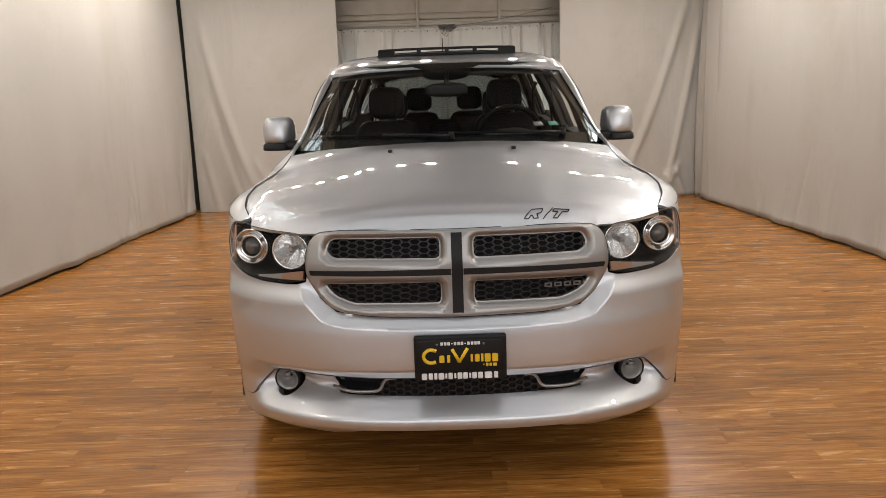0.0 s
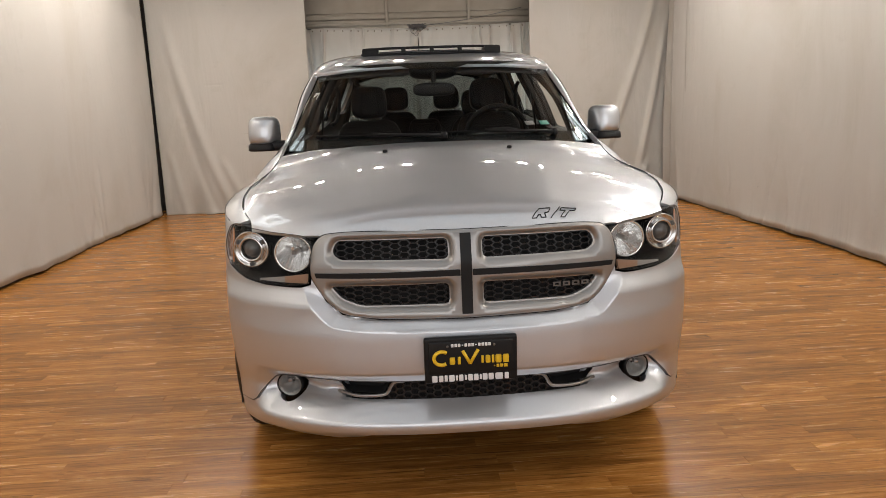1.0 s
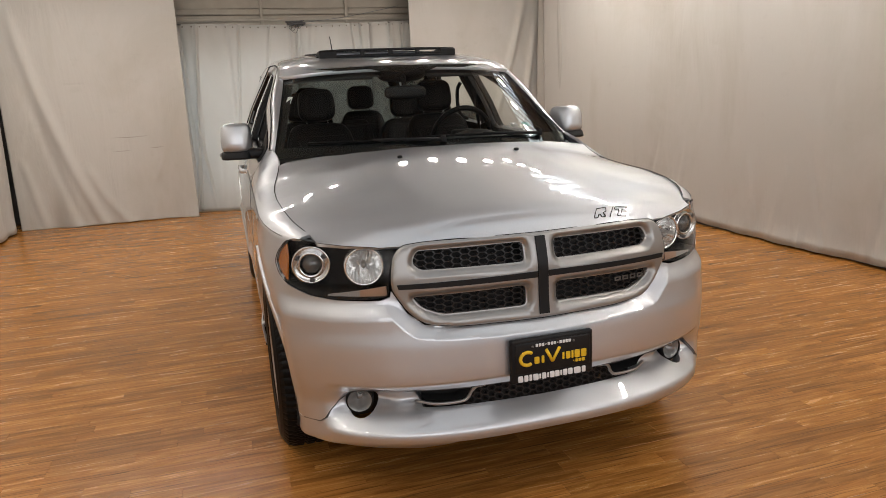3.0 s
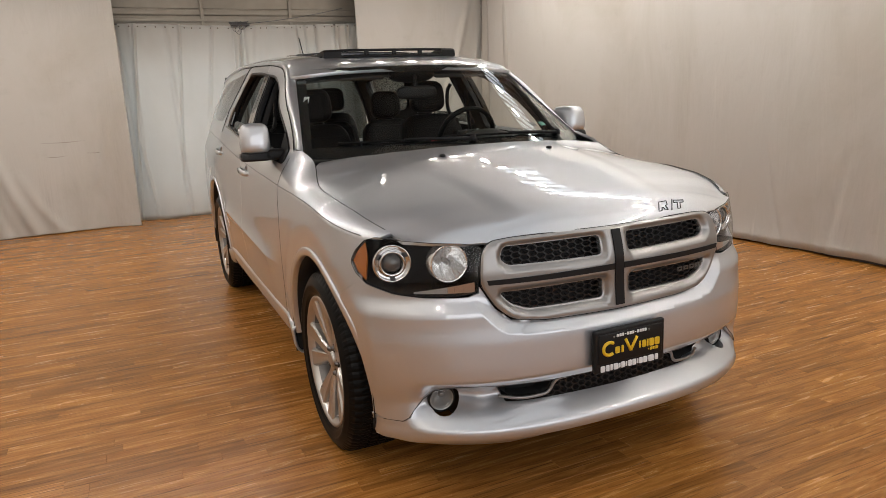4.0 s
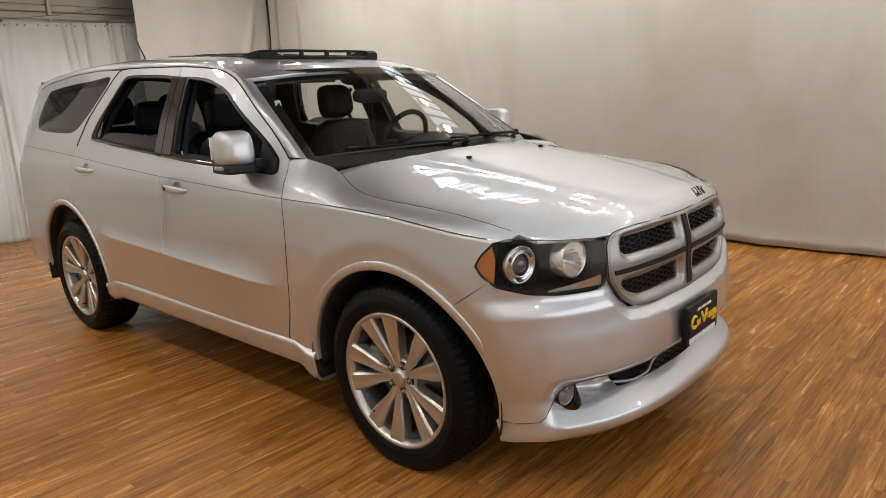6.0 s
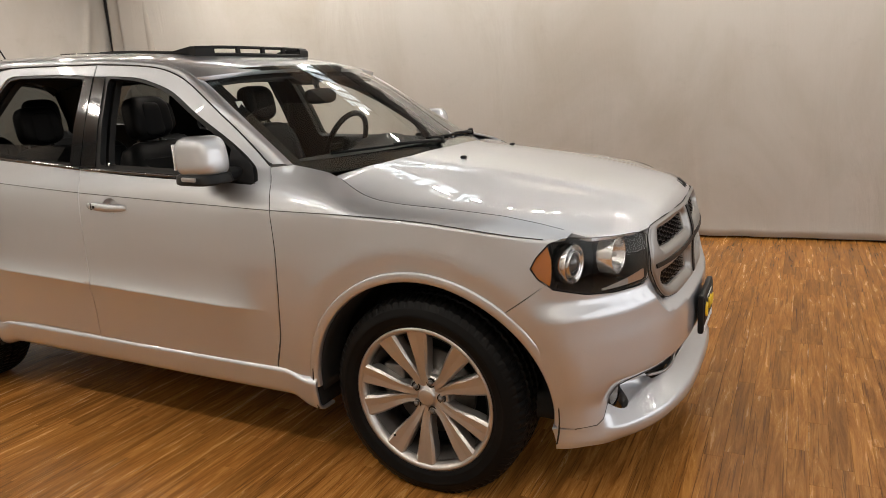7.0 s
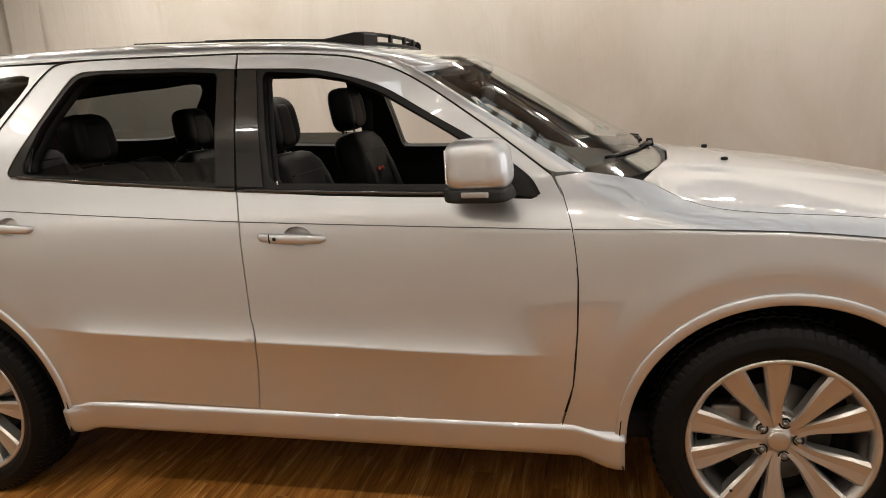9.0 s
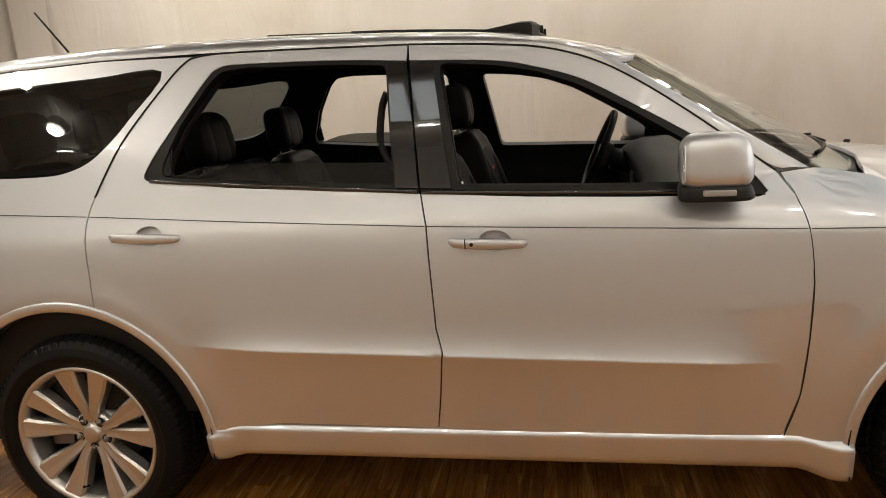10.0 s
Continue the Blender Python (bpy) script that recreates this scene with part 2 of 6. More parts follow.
# ---- mesh tools ----
def finish(me, material, smooth=True):
    me.materials.append(material)
    if smooth:
        me.polygons.foreach_set("use_smooth", [True] * len(me.polygons))
    me.update()
    return me


def part(name, bm, material, parent=None, label="", smooth=True):
    """Links a bmesh, or a mesh, as one object."""
    if isinstance(bm, bmesh.types.BMesh):
        me = bpy.data.meshes.new(name)
        bm.to_mesh(me)
        bm.free()
        finish(me, material, smooth)
    else:
        me = bm
        if not me.materials:
            finish(me, material, smooth)
    ob = new(name, me)
    if parent is not None:
        ob.parent = parent
    if label:
        ob["label"] = label
    return ob


def thing(name, label, category, group="", kind="", at=(0, 0, 0), turn=0.0):
    ob = new(name)
    ob.matrix_basis = pose(*at, 0, 0, turn)
    return tagged(ob, label, category, group, kind)


def raw(name, verts, faces, material, smooth=True):
    me = bpy.data.meshes.new(name)
    me.from_pydata([tuple(v) for v in verts], [], faces)
    return finish(me, material, smooth)


def box(w, d, h, at=(0, 0, 0), bevel=0.0, seg=2, bm=None, m=None):
    """A box w x d x h centred at a place, edges rounded."""
    b = bmesh.new()
    bmesh.ops.create_cube(b, size=1.0)
    bmesh.ops.scale(b, vec=(w, d, h), verts=b.verts)
    if bevel:
        bmesh.ops.bevel(b, geom=b.edges[:], offset=bevel, segments=seg, profile=0.6, affect="EDGES")
    if m is not None:
        bmesh.ops.transform(b, matrix=m, verts=b.verts)
    bmesh.ops.translate(b, vec=at, verts=b.verts)
    if bm is None:
        return b
    join(bm, b)
    return bm


def join(bm, b):
    me = bpy.data.meshes.new("t")
    b.to_mesh(me)
    b.free()
    bm.from_mesh(me)
    bpy.data.meshes.remove(me)
    return bm


def rod(r1, r2, length, seg=16, m=None, bm=None):
    """A cone or rod along z from 0 to length."""
    b = bmesh.new()
    bmesh.ops.create_cone(b, cap_ends=True, segments=seg, radius1=r1, radius2=r2, depth=length, matrix=Matrix.Translation((0, 0, length / 2)))
    if m is not None:
        bmesh.ops.transform(b, matrix=m, verts=b.verts)
    return b if bm is None else join(bm, b)


def curve_pts(pts, n=12, closed=False):
    """A Catmull-Rom line through the points."""
    p = [np.array(q, float) for q in pts]
    k = len(p)
    out = []
    for i in range(k if closed else k - 1):
        if closed:
            a, b, c, d = p[i - 1], p[i], p[(i + 1) % k], p[(i + 2) % k]
        else:
            b, c = p[i], p[i + 1]
            a = p[i - 1] if i else 2 * b - c
            d = p[i + 2] if i + 2 < k else 2 * c - b
        for j in range(n):
            t = j / n
            out.append(0.5 * (2 * b + (c - a) * t + (2 * a - 5 * b + 4 * c - d) * t * t + (3 * b - a - 3 * c + d) * t ** 3))
    if not closed:
        out.append(p[-1])
    return out


def tube(pts, r, seg=8, closed=False, squash=1.0):
    """A round bar along the points."""
    bm = bmesh.new()
    rings = []
    pts = [Vector(q) for q in pts]
    k = len(pts)
    up = Vector((0.13, 0.2, 1)).normalized()
    for i, q in enumerate(pts):
        d = (pts[(i + 1) % k] - pts[i - 1]) if closed or 0 < i < k - 1 else (pts[1] - pts[0] if i == 0 else pts[-1] - pts[-2])
        d.normalize()
        s = d.cross(up)
        s = s.normalized() if s.length > 1e-4 else Vector((1, 0, 0))
        u = s.cross(d)
        rr = r[i] if isinstance(r, (list, tuple)) else r
        rings.append([bm.verts.new(q + rr * (math.cos(a) * s + squash * math.sin(a) * u)) for a in [2 * math.pi * j / seg for j in range(seg)]])
    for i in range(k if closed else k - 1):
        a, b = rings[i], rings[(i + 1) % k]
        for j in range(seg):
            bm.faces.new((a[j], a[(j + 1) % seg], b[(j + 1) % seg], b[j]))
    if not closed:
        bm.faces.new(rings[0][::-1])
        bm.faces.new(rings[-1])
    bmesh.ops.recalc_face_normals(bm, faces=bm.faces)
    return bm


def grid_mesh(name, f, nu, nv, material, solid=0.0):
    """A sheet f(u, v), u and v from 0 to 1, with a thickness."""
    V = [f(i / nu, j / nv) for j in range(nv + 1) for i in range(nu + 1)]
    F = [(j * (nu + 1) + i, j * (nu + 1) + i + 1, (j + 1) * (nu + 1) + i + 1, (j + 1) * (nu + 1) + i) for j in range(nv) for i in range(nu)]
    if solid:
        bm = bmesh.new()
        vs = [bm.verts.new(v) for v in V]
        for q in F:
            bm.faces.new([vs[i] for i in q])
        bmesh.ops.recalc_face_normals(bm, faces=bm.faces)
        bmesh.ops.solidify(bm, geom=bm.faces[:], thickness=solid)
        me = bpy.data.meshes.new(name)
        bm.to_mesh(me)
        bm.free()
        return finish(me, material)
    return raw(name, V, F, material)


def lathe(profile, seg, axis="x", closed=False):
    """Turns (radius, along) pairs round an axis."""
    bm = bmesh.new()
    rings = []
    for r, h in profile:
        ring = []
        for j in range(seg):
            a = 2 * math.pi * j / seg
            c, s = r * math.cos(a), r * math.sin(a)
            ring.append(bm.verts.new((h, c, s) if axis == "x" else ((c, h, s) if axis == "y" else (c, s, h))))
        rings.append(ring)
    k = len(rings)
    for i in range(k if closed else k - 1):
        for j in range(seg):
            bm.faces.new((rings[i][j], rings[i][(j + 1) % seg], rings[(i + 1) % k][(j + 1) % seg], rings[(i + 1) % k][j]))
    bmesh.ops.recalc_face_normals(bm, faces=bm.faces)
    return bm


def inside(poly, pts):
    """Which of the 2D points lie inside the polygon."""
    P, q = np.asarray(poly, float), np.asarray(pts, float)
    x, y = q[:, 0], q[:, 1]
    res = np.zeros(len(q), bool)
    for (x1, y1), (x2, y2) in zip(P, np.roll(P, -1, axis=0)):
        if y1 != y2:
            res ^= ((y1 > y) != (y2 > y)) & (x < (x2 - x1) * (y - y1) / (y2 - y1) + x1)
    return res


def edge_gap(poly, pts):
    P, q = np.asarray(poly, float), np.asarray(pts, float)
    best = np.full(len(q), 1e9)
    for a, b in zip(P, np.roll(P, -1, axis=0)):
        d = b - a
        t = np.clip(((q - a) @ d) / max(d @ d, 1e-12), 0, 1)
        best = np.minimum(best, np.hypot(*(q - a - t[:, None] * d).T))
    return best


def dense(poly, step):
    out = []
    for a, b in zip(poly, list(poly[1:]) + [poly[0]]):
        a, b = np.array(a, float), np.array(b, float)
        n = max(1, int(math.ceil(np.hypot(*(b - a)) / step)))
        out += [tuple(a + (b - a) * i / n) for i in range(n)]
    return out


def panel(name, poly, f, material, step=0.022, holes=(), rim=0.014, flip=False, lines=()):
    """A sheet metal panel: the polygon of a 2D domain laid on the surface f, with turned-in edges."""
    from mathutils.geometry import delaunay_2d_cdt
    loops = [dense(poly, step)] + [dense(h, step) for h in holes]
    lo, hi = np.min(loops[0], axis=0), np.max(loops[0], axis=0)
    gx, gy = np.meshgrid(np.arange(lo[0], hi[0], step), np.arange(lo[1], hi[1], step))
    g = np.stack([gx.ravel(), gy.ravel()], 1)
    ok = inside(loops[0], g) & (edge_gap(loops[0], g) > 0.45 * step)
    for h in loops[1:]:
        ok &= ~inside(h, g) & (edge_gap(h, g) > 0.45 * step)
    pts, edges = [], []
    for line in lines:
        q = np.asarray(line, float)
        m = np.full(len(g), 1e9)
        for a, b in zip(q[:-1], q[1:]):
            d = b - a
            t = np.clip(((g - a) @ d) / (d @ d), 0, 1)
            m = np.minimum(m, np.hypot(*(g - a - t[:, None] * d).T))
        ok &= m > 0.3 * step
        edges += [(len(pts) + i, len(pts) + i + 1) for i in range(len(line) - 1)]
        pts += [tuple(p) for p in line]
    for loop in loops:
        n0 = len(pts)
        pts += loop
        edges += [(n0 + i, n0 + (i + 1) % len(loop)) for i in range(len(loop))]
    pts += [tuple(q) for q in g[ok]]
    v2, e2, f2, ov, oe, of = delaunay_2d_cdt([Vector(q) for q in pts], edges, [], 0, 1e-6)
    v2 = np.array([tuple(v) for v in v2])
    f2 = [list(t) for t in f2]
    cen = np.array([v2[t].mean(axis=0) for t in f2])
    keep = inside(loops[0], cen)
    for h in loops[1:]:
        keep &= ~inside(h, cen)
    f2 = [t for t, k in zip(f2, keep) if k]
    V = np.array([f(a, b) for a, b in v2])
    e = 1e-3
    du = np.array([f(a + e, b) for a, b in v2]) - np.array([f(a - e, b) for a, b in v2])
    dv = np.array([f(a, b + e) for a, b in v2]) - np.array([f(a, b - e) for a, b in v2])
    N = np.cross(du, dv)
    N /= np.maximum(np.linalg.norm(N, axis=1), 1e-12)[:, None]
    nx, px = N[:, 0].mean(), V[:, 0].mean()
    if flip or (abs(nx) > 0.5 and nx * px < 0):
        N = -N
    # triangles wound along the normal
    tri = []
    for t in f2:
        n = np.cross(V[t[1]] - V[t[0]], V[t[2]] - V[t[0]])
        tri.append(t if n @ N[t[0]] > 0 else t[::-1])
    used = {}
    for t in tri:
        for a, b in zip(t, t[1:] + t[:1]):
            used[(a, b)] = used.get((a, b), 0) + 1
    rimE = [(a, b) for (a, b) in used if (b, a) not in used]
    VV, NN, FF = [tuple(v) for v in V], [tuple(n) for n in N], list(tri)
    for a, b in rimE:
        out = np.cross(V[b] - V[a], N[a])
        out /= max(np.linalg.norm(out), 1e-12)
        k = len(VV)
        ra, rb = (rim(*v2[a]), rim(*v2[b])) if callable(rim) else (rim, rim)
        VV += [tuple(V[a]), tuple(V[b]), tuple(V[b] - rb * N[b]), tuple(V[a] - ra * N[a])]
        na, nb = N[a] * 0.5 + out, N[b] * 0.5 + out
        NN += [tuple(na / np.linalg.norm(na)), tuple(nb / np.linalg.norm(nb)), tuple(out), tuple(out)]
        FF.append((k + 1, k, k + 3, k + 2))
    me = raw(name, VV, FF, material)
    me.normals_split_custom_set_from_vertices(NN)
    return me


def smooth_table(zs, xs, sigma, lo, hi, n=800):
    """A rounded line through the pairs, as a function."""
    g = np.linspace(lo, hi, n)
    v = np.interp(g, zs, xs)
    h = (hi - lo) / (n - 1)
    k = int(4 * sigma / h) + 1
    w = np.exp(-0.5 * (np.arange(-k, k + 1) * h / sigma) ** 2)
    w /= w.sum()
    pad = np.concatenate([v[0] + (v[0] - v[1:k + 1][::-1]), v, v[-1] + (v[-1] - v[-k - 1:-1][::-1])])
    v = np.convolve(pad, w, mode="valid")
    return lambda z: float(np.interp(z, g, v))


def mirrored(me, name=None):
    """The mesh turned over to the other side of the car."""
    m2 = me.copy()
    co = np.empty(len(me.vertices) * 3)
    me.vertices.foreach_get("co", co)
    co = co.reshape(-1, 3)
    co[:, 0] *= -1
    nv = np.array([tuple(v.vector) for v in me.corner_normals])
    loops = np.array([l.vertex_index for l in me.loops])
    N = np.zeros((len(me.vertices), 3))
    N[loops] = nv
    N[:, 0] *= -1
    faces = [tuple(reversed(p.vertices)) for p in me.polygons]
    bpy.data.meshes.remove(m2)
    r = raw(name or me.name, co, faces, me.materials[0])
    r.normals_split_custom_set_from_vertices([tuple(n) for n in N])
    return r


def sstep(t):
    t = min(1.0, max(0.0, t))
    return t * t * (3 - 2 * t)


# ---- the room ----
XL, XR, YB, YF = -3.56, 3.66, 7.05, -5.4


def slab(name, x0, x1, y0, y1, z0, z1, material, label):
    ob = part(name, box(x1 - x0, y1 - y0, z1 - z0, ((x0 + x1) / 2, (y0 + y1) / 2, (z0 + z1) / 2)), material, None, smooth=False)
    return tagged(ob, label, name.split("_")[0], kind="structure")


floor = slab("floor", XL - 0.3, XR + 0.4, YF - 0.2, YB + 0.9, -0.12, -0.006, GROOVE, "dark subfloor under the wood planks")
slab("wall_west", XL - 0.45, XL - 0.22, YF - 0.2, YB + 0.9, -0.1, CEIL, BACK_WALL, "dark wall behind the white curtain")
slab("wall_east", XR + 0.42, XR + 0.65, YF - 0.2, YB + 0.9, -0.1, CEIL, BACK_WALL, "dark wall behind the white curtain")
slab("wall_north", XL - 0.22, XR + 0.42, YB + 0.72, YB + 0.95, -0.1, CEIL, BACK_WALL, "dark wall behind the curtains")
slab("wall_south", XL - 0.22, XR + 0.42, YF - 0.25, YF - 0.02, -0.1, CEIL, CURTAIN, "plain pale wall at the south end")
slab("ceiling", XL - 0.22, XR + 0.42, YF - 0.02, YB + 0.72, CEIL, CEIL + 0.12, CEILING_PAINT, "grey painted studio ceiling")
panel_ob = part("ceiling_panel", box(3.75, 5.85, 0.03, (0.02, 4.095, CEIL - 0.014), 0.012), CEILING_PANEL)
tagged(panel_ob, "wide grey lowered panel under the studio ceiling", "ceiling", kind="structure")
disc = part("ceiling_plate", rod(0.55, 0.52, 0.03, 48, pose(0.12, 4.05, CEIL - 0.062)), PLATE_PAINT)
tagged(disc, "round dark plate fixed under the grey ceiling panel", "ceiling plate", kind="structure")


def curtain(name, label, a, b, z0, z1, side, waves, seed, material=CURTAIN, thick=0.006, hem=0.0, lean=0.0, nu=150, nv=44, ruffle=0.0, ridges=(), creases=(), marks=(), tops=(0.0, 0.0), eyelets=0):
    """A hung cloth from a to b (x, y); side is the way its folds bulge; waves are (length, depth, rise from the floor)."""
    rnd = random.Random(seed)
    a, b = np.array(a, float), np.array(b, float)
    L = np.hypot(*(b - a))
    nrm = np.array(side, float)
    terms = [(2 * math.pi / (w * rnd.uniform(0.8, 1.25)), d * rnd.uniform(0.6, 1.2), rnd.uniform(0, 6.3), up) for w, d, up in waves for _ in range(2)]

    def f(u, v):
        z = z0 + (z1 + tops[0] + (tops[1] - tops[0]) * u - z0) * v
        s = u * L
        d = lean * v
        for k, amp, ph, up in terms:
            fade = math.exp(-z / up) if up > 0 else (1.0 if up == 0 else sstep((z - 0.3) / 2.0))
            d += amp * fade * math.sin(k * s + ph + 0.5 * math.sin(1.7 * z + ph)) * (0.7 + 0.3 * math.sin(0.9 * s + 2 * ph))
        for s0, s1, bend, deep, wide, zlo, zhi in ridges:
            t = (z - zlo) / (zhi - zlo)
            if -0.2 < t < 1.2:
                c = s0 + (s1 - s0) * t + bend * t * (1 - t)
                fade = sstep((t + 0.2) / 0.2) * sstep((1.2 - t) / 0.3)
                d += deep * fade * math.exp(-((s - c) / wide) ** 2)
        for zc, sa, sb, deep in creases:
            d += deep * math.exp(-((z - zc - 0.03 * (s - sa)) / 0.011) ** 2) * sstep((s - sa) / 0.1) * sstep((sb - s) / 0.1)
        if hem:
            d += hem * math.exp(-(z / 0.09) ** 2) * (1 + 0.5 * math.sin(5 * s) * math.sin(2.3 * s + 1))
        p = a + (b - a) * u + nrm * d
        dz = 0.012 * math.sin(2.1 * s + seed) * math.exp(-z / 0.2) if z < 1 else 0
        if ruffle:
            dz += ruffle * v ** 8 * (abs(math.sin(7.3 * s)) + 0.6 * math.sin(3.1 * s + 1) + 0.5 * math.sin(17 * s))
        return (p[0], p[1], z + dz if v > 0.5 else z + max(dz, 0.0))

    ob = part(name, grid_mesh(name, f, nu, nv, material, thick), material)
    # dark tubes: the shade in creases put in as colour; also small spots
    for sa, sb, z, slope in marks:
        pts = []
        for t in np.linspace(0, 1, 16):
            s = sa + (sb - sa) * t
            p = f(s / L, (z + slope * (s - sa) - z0) / (z1 - z0))
            pts.append((p[0] + nrm[0] * 0.003, p[1] + nrm[1] * 0.003, p[2] + 0.004 * math.sin(9 * t)))
        part("fold_line", tube(pts, [0.0008 + 0.0034 * math.sin(math.pi * (i + 0.5) / 16) for i in range(16)], 6), FOLD_SHADE_MARK, ob, "thin dark line on the cloth")
    for i in range(eyelets):
        u = (i + 0.5 + rnd.uniform(-0.15, 0.15)) / eyelets
        p = f(u, 0.986)
        part("eyelet", rod(0.009, 0.009, 0.006, 10, pose(p[0] + nrm[0] * 0.004, p[1] + nrm[1] * 0.004, p[2], 90, 0, 0)), FOLD_SHADE_MARK, ob, "small dark eyelet")
    return tagged(ob, label, "curtain")


# dark brown for painted crease shade, small spots and eyelets
FOLD_SHADE_MARK = simple("fold_shade_mark", (0.16, 0.13, 0.10), 0.9)


def foot_folds(seed, s0, s1):
    """Slack folds low on a taut curtain."""
    rnd = random.Random(seed)
    out = []
    for _ in range(int((s1 - s0) * 4)):
        s = rnd.uniform(s0, s1)
        out.append((s, s + rnd.uniform(-0.25, 0.25), rnd.uniform(-0.1, 0.1), rnd.uniform(-0.018, 0.018), rnd.uniform(0.02, 0.05), 0.0, rnd.uniform(0.2, 0.9)))
    return out


TAUT = [(2.6, 0.02, 0), (0.9, 0.006, 0), (0.55, 0.012, 0.5)]
SOFT = [(1.8, 0.03, 0), (0.6, 0.02, 0.7), (0.33, 0.010, 0.5)]
FOLDS = [(0.95, 0.055, 0), (0.42, 0.03, 0), (0.21, 0.008, -1)]
curtain("wall_curtain", "long taut off-white studio curtain reaching the wood floor", (XL, YF), (XL, 6.97), 0.018, 3.02, (1, 0), TAUT, 3, hem=0.010, nu=500, ruffle=0.06, creases=[(2.62, 10.0, 12.3, -0.02)], ridges=foot_folds(2, 9.0, 12.1))
curtain("wall_curtain", "long off-white studio curtain, folded hem on the wood floor", (XR - 0.06, YF), (XR + 0.05, 6.75), 0.018, 3.02, (-1, 0), TAUT, 8, hem=0.018, nu=500, ruffle=0.06, ridges=foot_folds(6, 4.0, 11.9), marks=[(10.36, 10.42, 0.58, 0.0), (10.39, 10.41, 0.55, 0.2), (9.62, 9.65, 0.40, 0.6)])
curtain("back_curtain", "off-white backdrop curtain with loose folds at its lower corner", (XL + 0.03, YB - 0.03), (-1.38, YB - 0.12), 0.0, CEIL, (0, -1), SOFT, 5, nu=150, nv=300, creases=[(1.78, 0.7, 1.0, -0.005)], marks=[(0.98, 1.82, 1.10, 0.015), (1.12, 1.50, 0.93, 0.03), (1.56, 1.90, 0.955, 0.02)], ridges=[(0.95, 0.28, -0.25, 0.034, 0.07, 0.1, 2.4), (0.75, 0.35, -0.1, -0.016, 0.06, 0.0, 1.5), (1.3, 0.9, -0.2, 0.018, 0.07, 0.0, 0.7), (0.3, 0.15, 0.0, 0.016, 0.05, 0.0, 0.8), (1.7, 1.9, 0.1, 0.012, 0.05, 0.6, 1.3)])
curtain("back_curtain", "off-white backdrop curtain with soft folds by the wall", (1.72, YB - 0.05), (XR + 0.12, YB + 0.05), 0.0, CEIL, (0, -1), SOFT, 12, nu=150, nv=60, ridges=[(0.9, 1.75, 0.2, 0.05, 0.06, 0.2, 2.6), (1.55, 1.95, 0.1, 0.04, 0.05, 0.1, 2.2), (1.4, 1.75, 0.0, 0.05, 0.05, 0.0, 0.45), (1.65, 1.55, 0.1, 0.06, 0.05, 0.0, 0.35), (1.85, 1.7, 0.0, 0.05, 0.04, 0.0, 0.4), (1.25, 1.1, 0.0, 0.03, 0.05, 0.0, 0.5)])
HUNG = [(1.1, 0.022, 0), (0.5, 0.008, 0), (0.24, 0.004, 0)]


def hung_folds(seed, groups):
    """Bunched upright folds, a few at each place along the rail."""
    rnd = random.Random(seed)
    return [(c + rnd.uniform(-0.14, 0.14), c + rnd.uniform(-0.16, 0.16), rnd.uniform(-0.06, 0.06), rnd.choice((-1, 1)) * rnd.uniform(0.014, 0.034), rnd.uniform(0.012, 0.03), rnd.uniform(0.0, 1.0), 2.7) for c, n in groups for _ in range(n)]


curtain("recess_curtain", "wavy off-white curtain hung by eyelets from a rail", (-1.50, YB + 0.24), (0.16, YB + 0.22), 0.0, 2.485, (0, -1), HUNG, 21, CURTAIN_SHEER, nu=230, ridges=hung_folds(4, [(0.22, 6), (0.75, 2), (1.2, 1), (1.55, 3)]), tops=(0.045, 0.008), eyelets=15)
curtain("recess_curtain", "wavy off-white curtain hung by eyelets from a rail", (0.13, YB + 0.20), (1.84, YB + 0.24), 0.0, 2.485, (0, -1), HUNG, 27, CURTAIN_SHEER, nu=230, ridges=hung_folds(9, [(0.12, 3), (0.95, 4), (1.5, 6)]), tops=(0.008, 0.05), eyelets=15)
curtain("corner_curtain", "grey-white curtain with long folds in the room corner", (XR + 0.10, 6.0), (XR + 0.02, 6.98), 0.0, CEIL, (-1, 0), FOLDS, 33, CURTAIN_GREY, nu=60)

rail = thing("curtain_rail", "thin sagging metal rail behind the recess curtain", "curtain rail")
part("bar", tube([(-1.52, YB + 0.275, 2.527), (-0.7, YB + 0.27, 2.502), (0.15, YB + 0.265, 2.487), (1.0, YB + 0.27, 2.503), (1.86, YB + 0.275, 2.530)], 0.009), STEEL, rail)
tie = thing("cable_tangle", "dark tangled cable hung where the curtains meet", "cable")
rnd = random.Random(15)
coil = [(0.15 + 0.13 * math.sin(1.9 * i) + rnd.uniform(-0.02, 0.02), YB + 0.175 + rnd.uniform(-0.012, 0.012), 2.515 + 0.028 * math.cos(2.7 * i) + rnd.uniform(-0.008, 0.008)) for i in range(26)]
part("coil", tube(curve_pts(coil, 4), 0.006, 6), GREY_PLASTIC, tie)
for a, b in ((0.09, -0.10), (0.17, -0.07), (0.12, -0.13)):
    part("loose_loop", tube(curve_pts([(a, YB + 0.17, 2.51), (a - 0.03, YB + 0.165, 2.51 + b * 0.6), (a + 0.02, YB + 0.165, 2.51 + b), (a + 0.06, YB + 0.165, 2.51 + b * 0.5), (a + 0.05, YB + 0.17, 2.515)], 5), 0.0028, 6), GREY_PLASTIC, tie)
part("lead", tube([(0.28 + 1.42 * t, YB + 0.19 + 0.28 * t, 2.525 + 0.25 * t - 0.05 * 4 * t * (1 - t) * 0.5) for t in np.linspace(0, 1, 14)], 0.004, 6), GREY_PLASTIC, tie, "thin cable sloping up across the shutter")

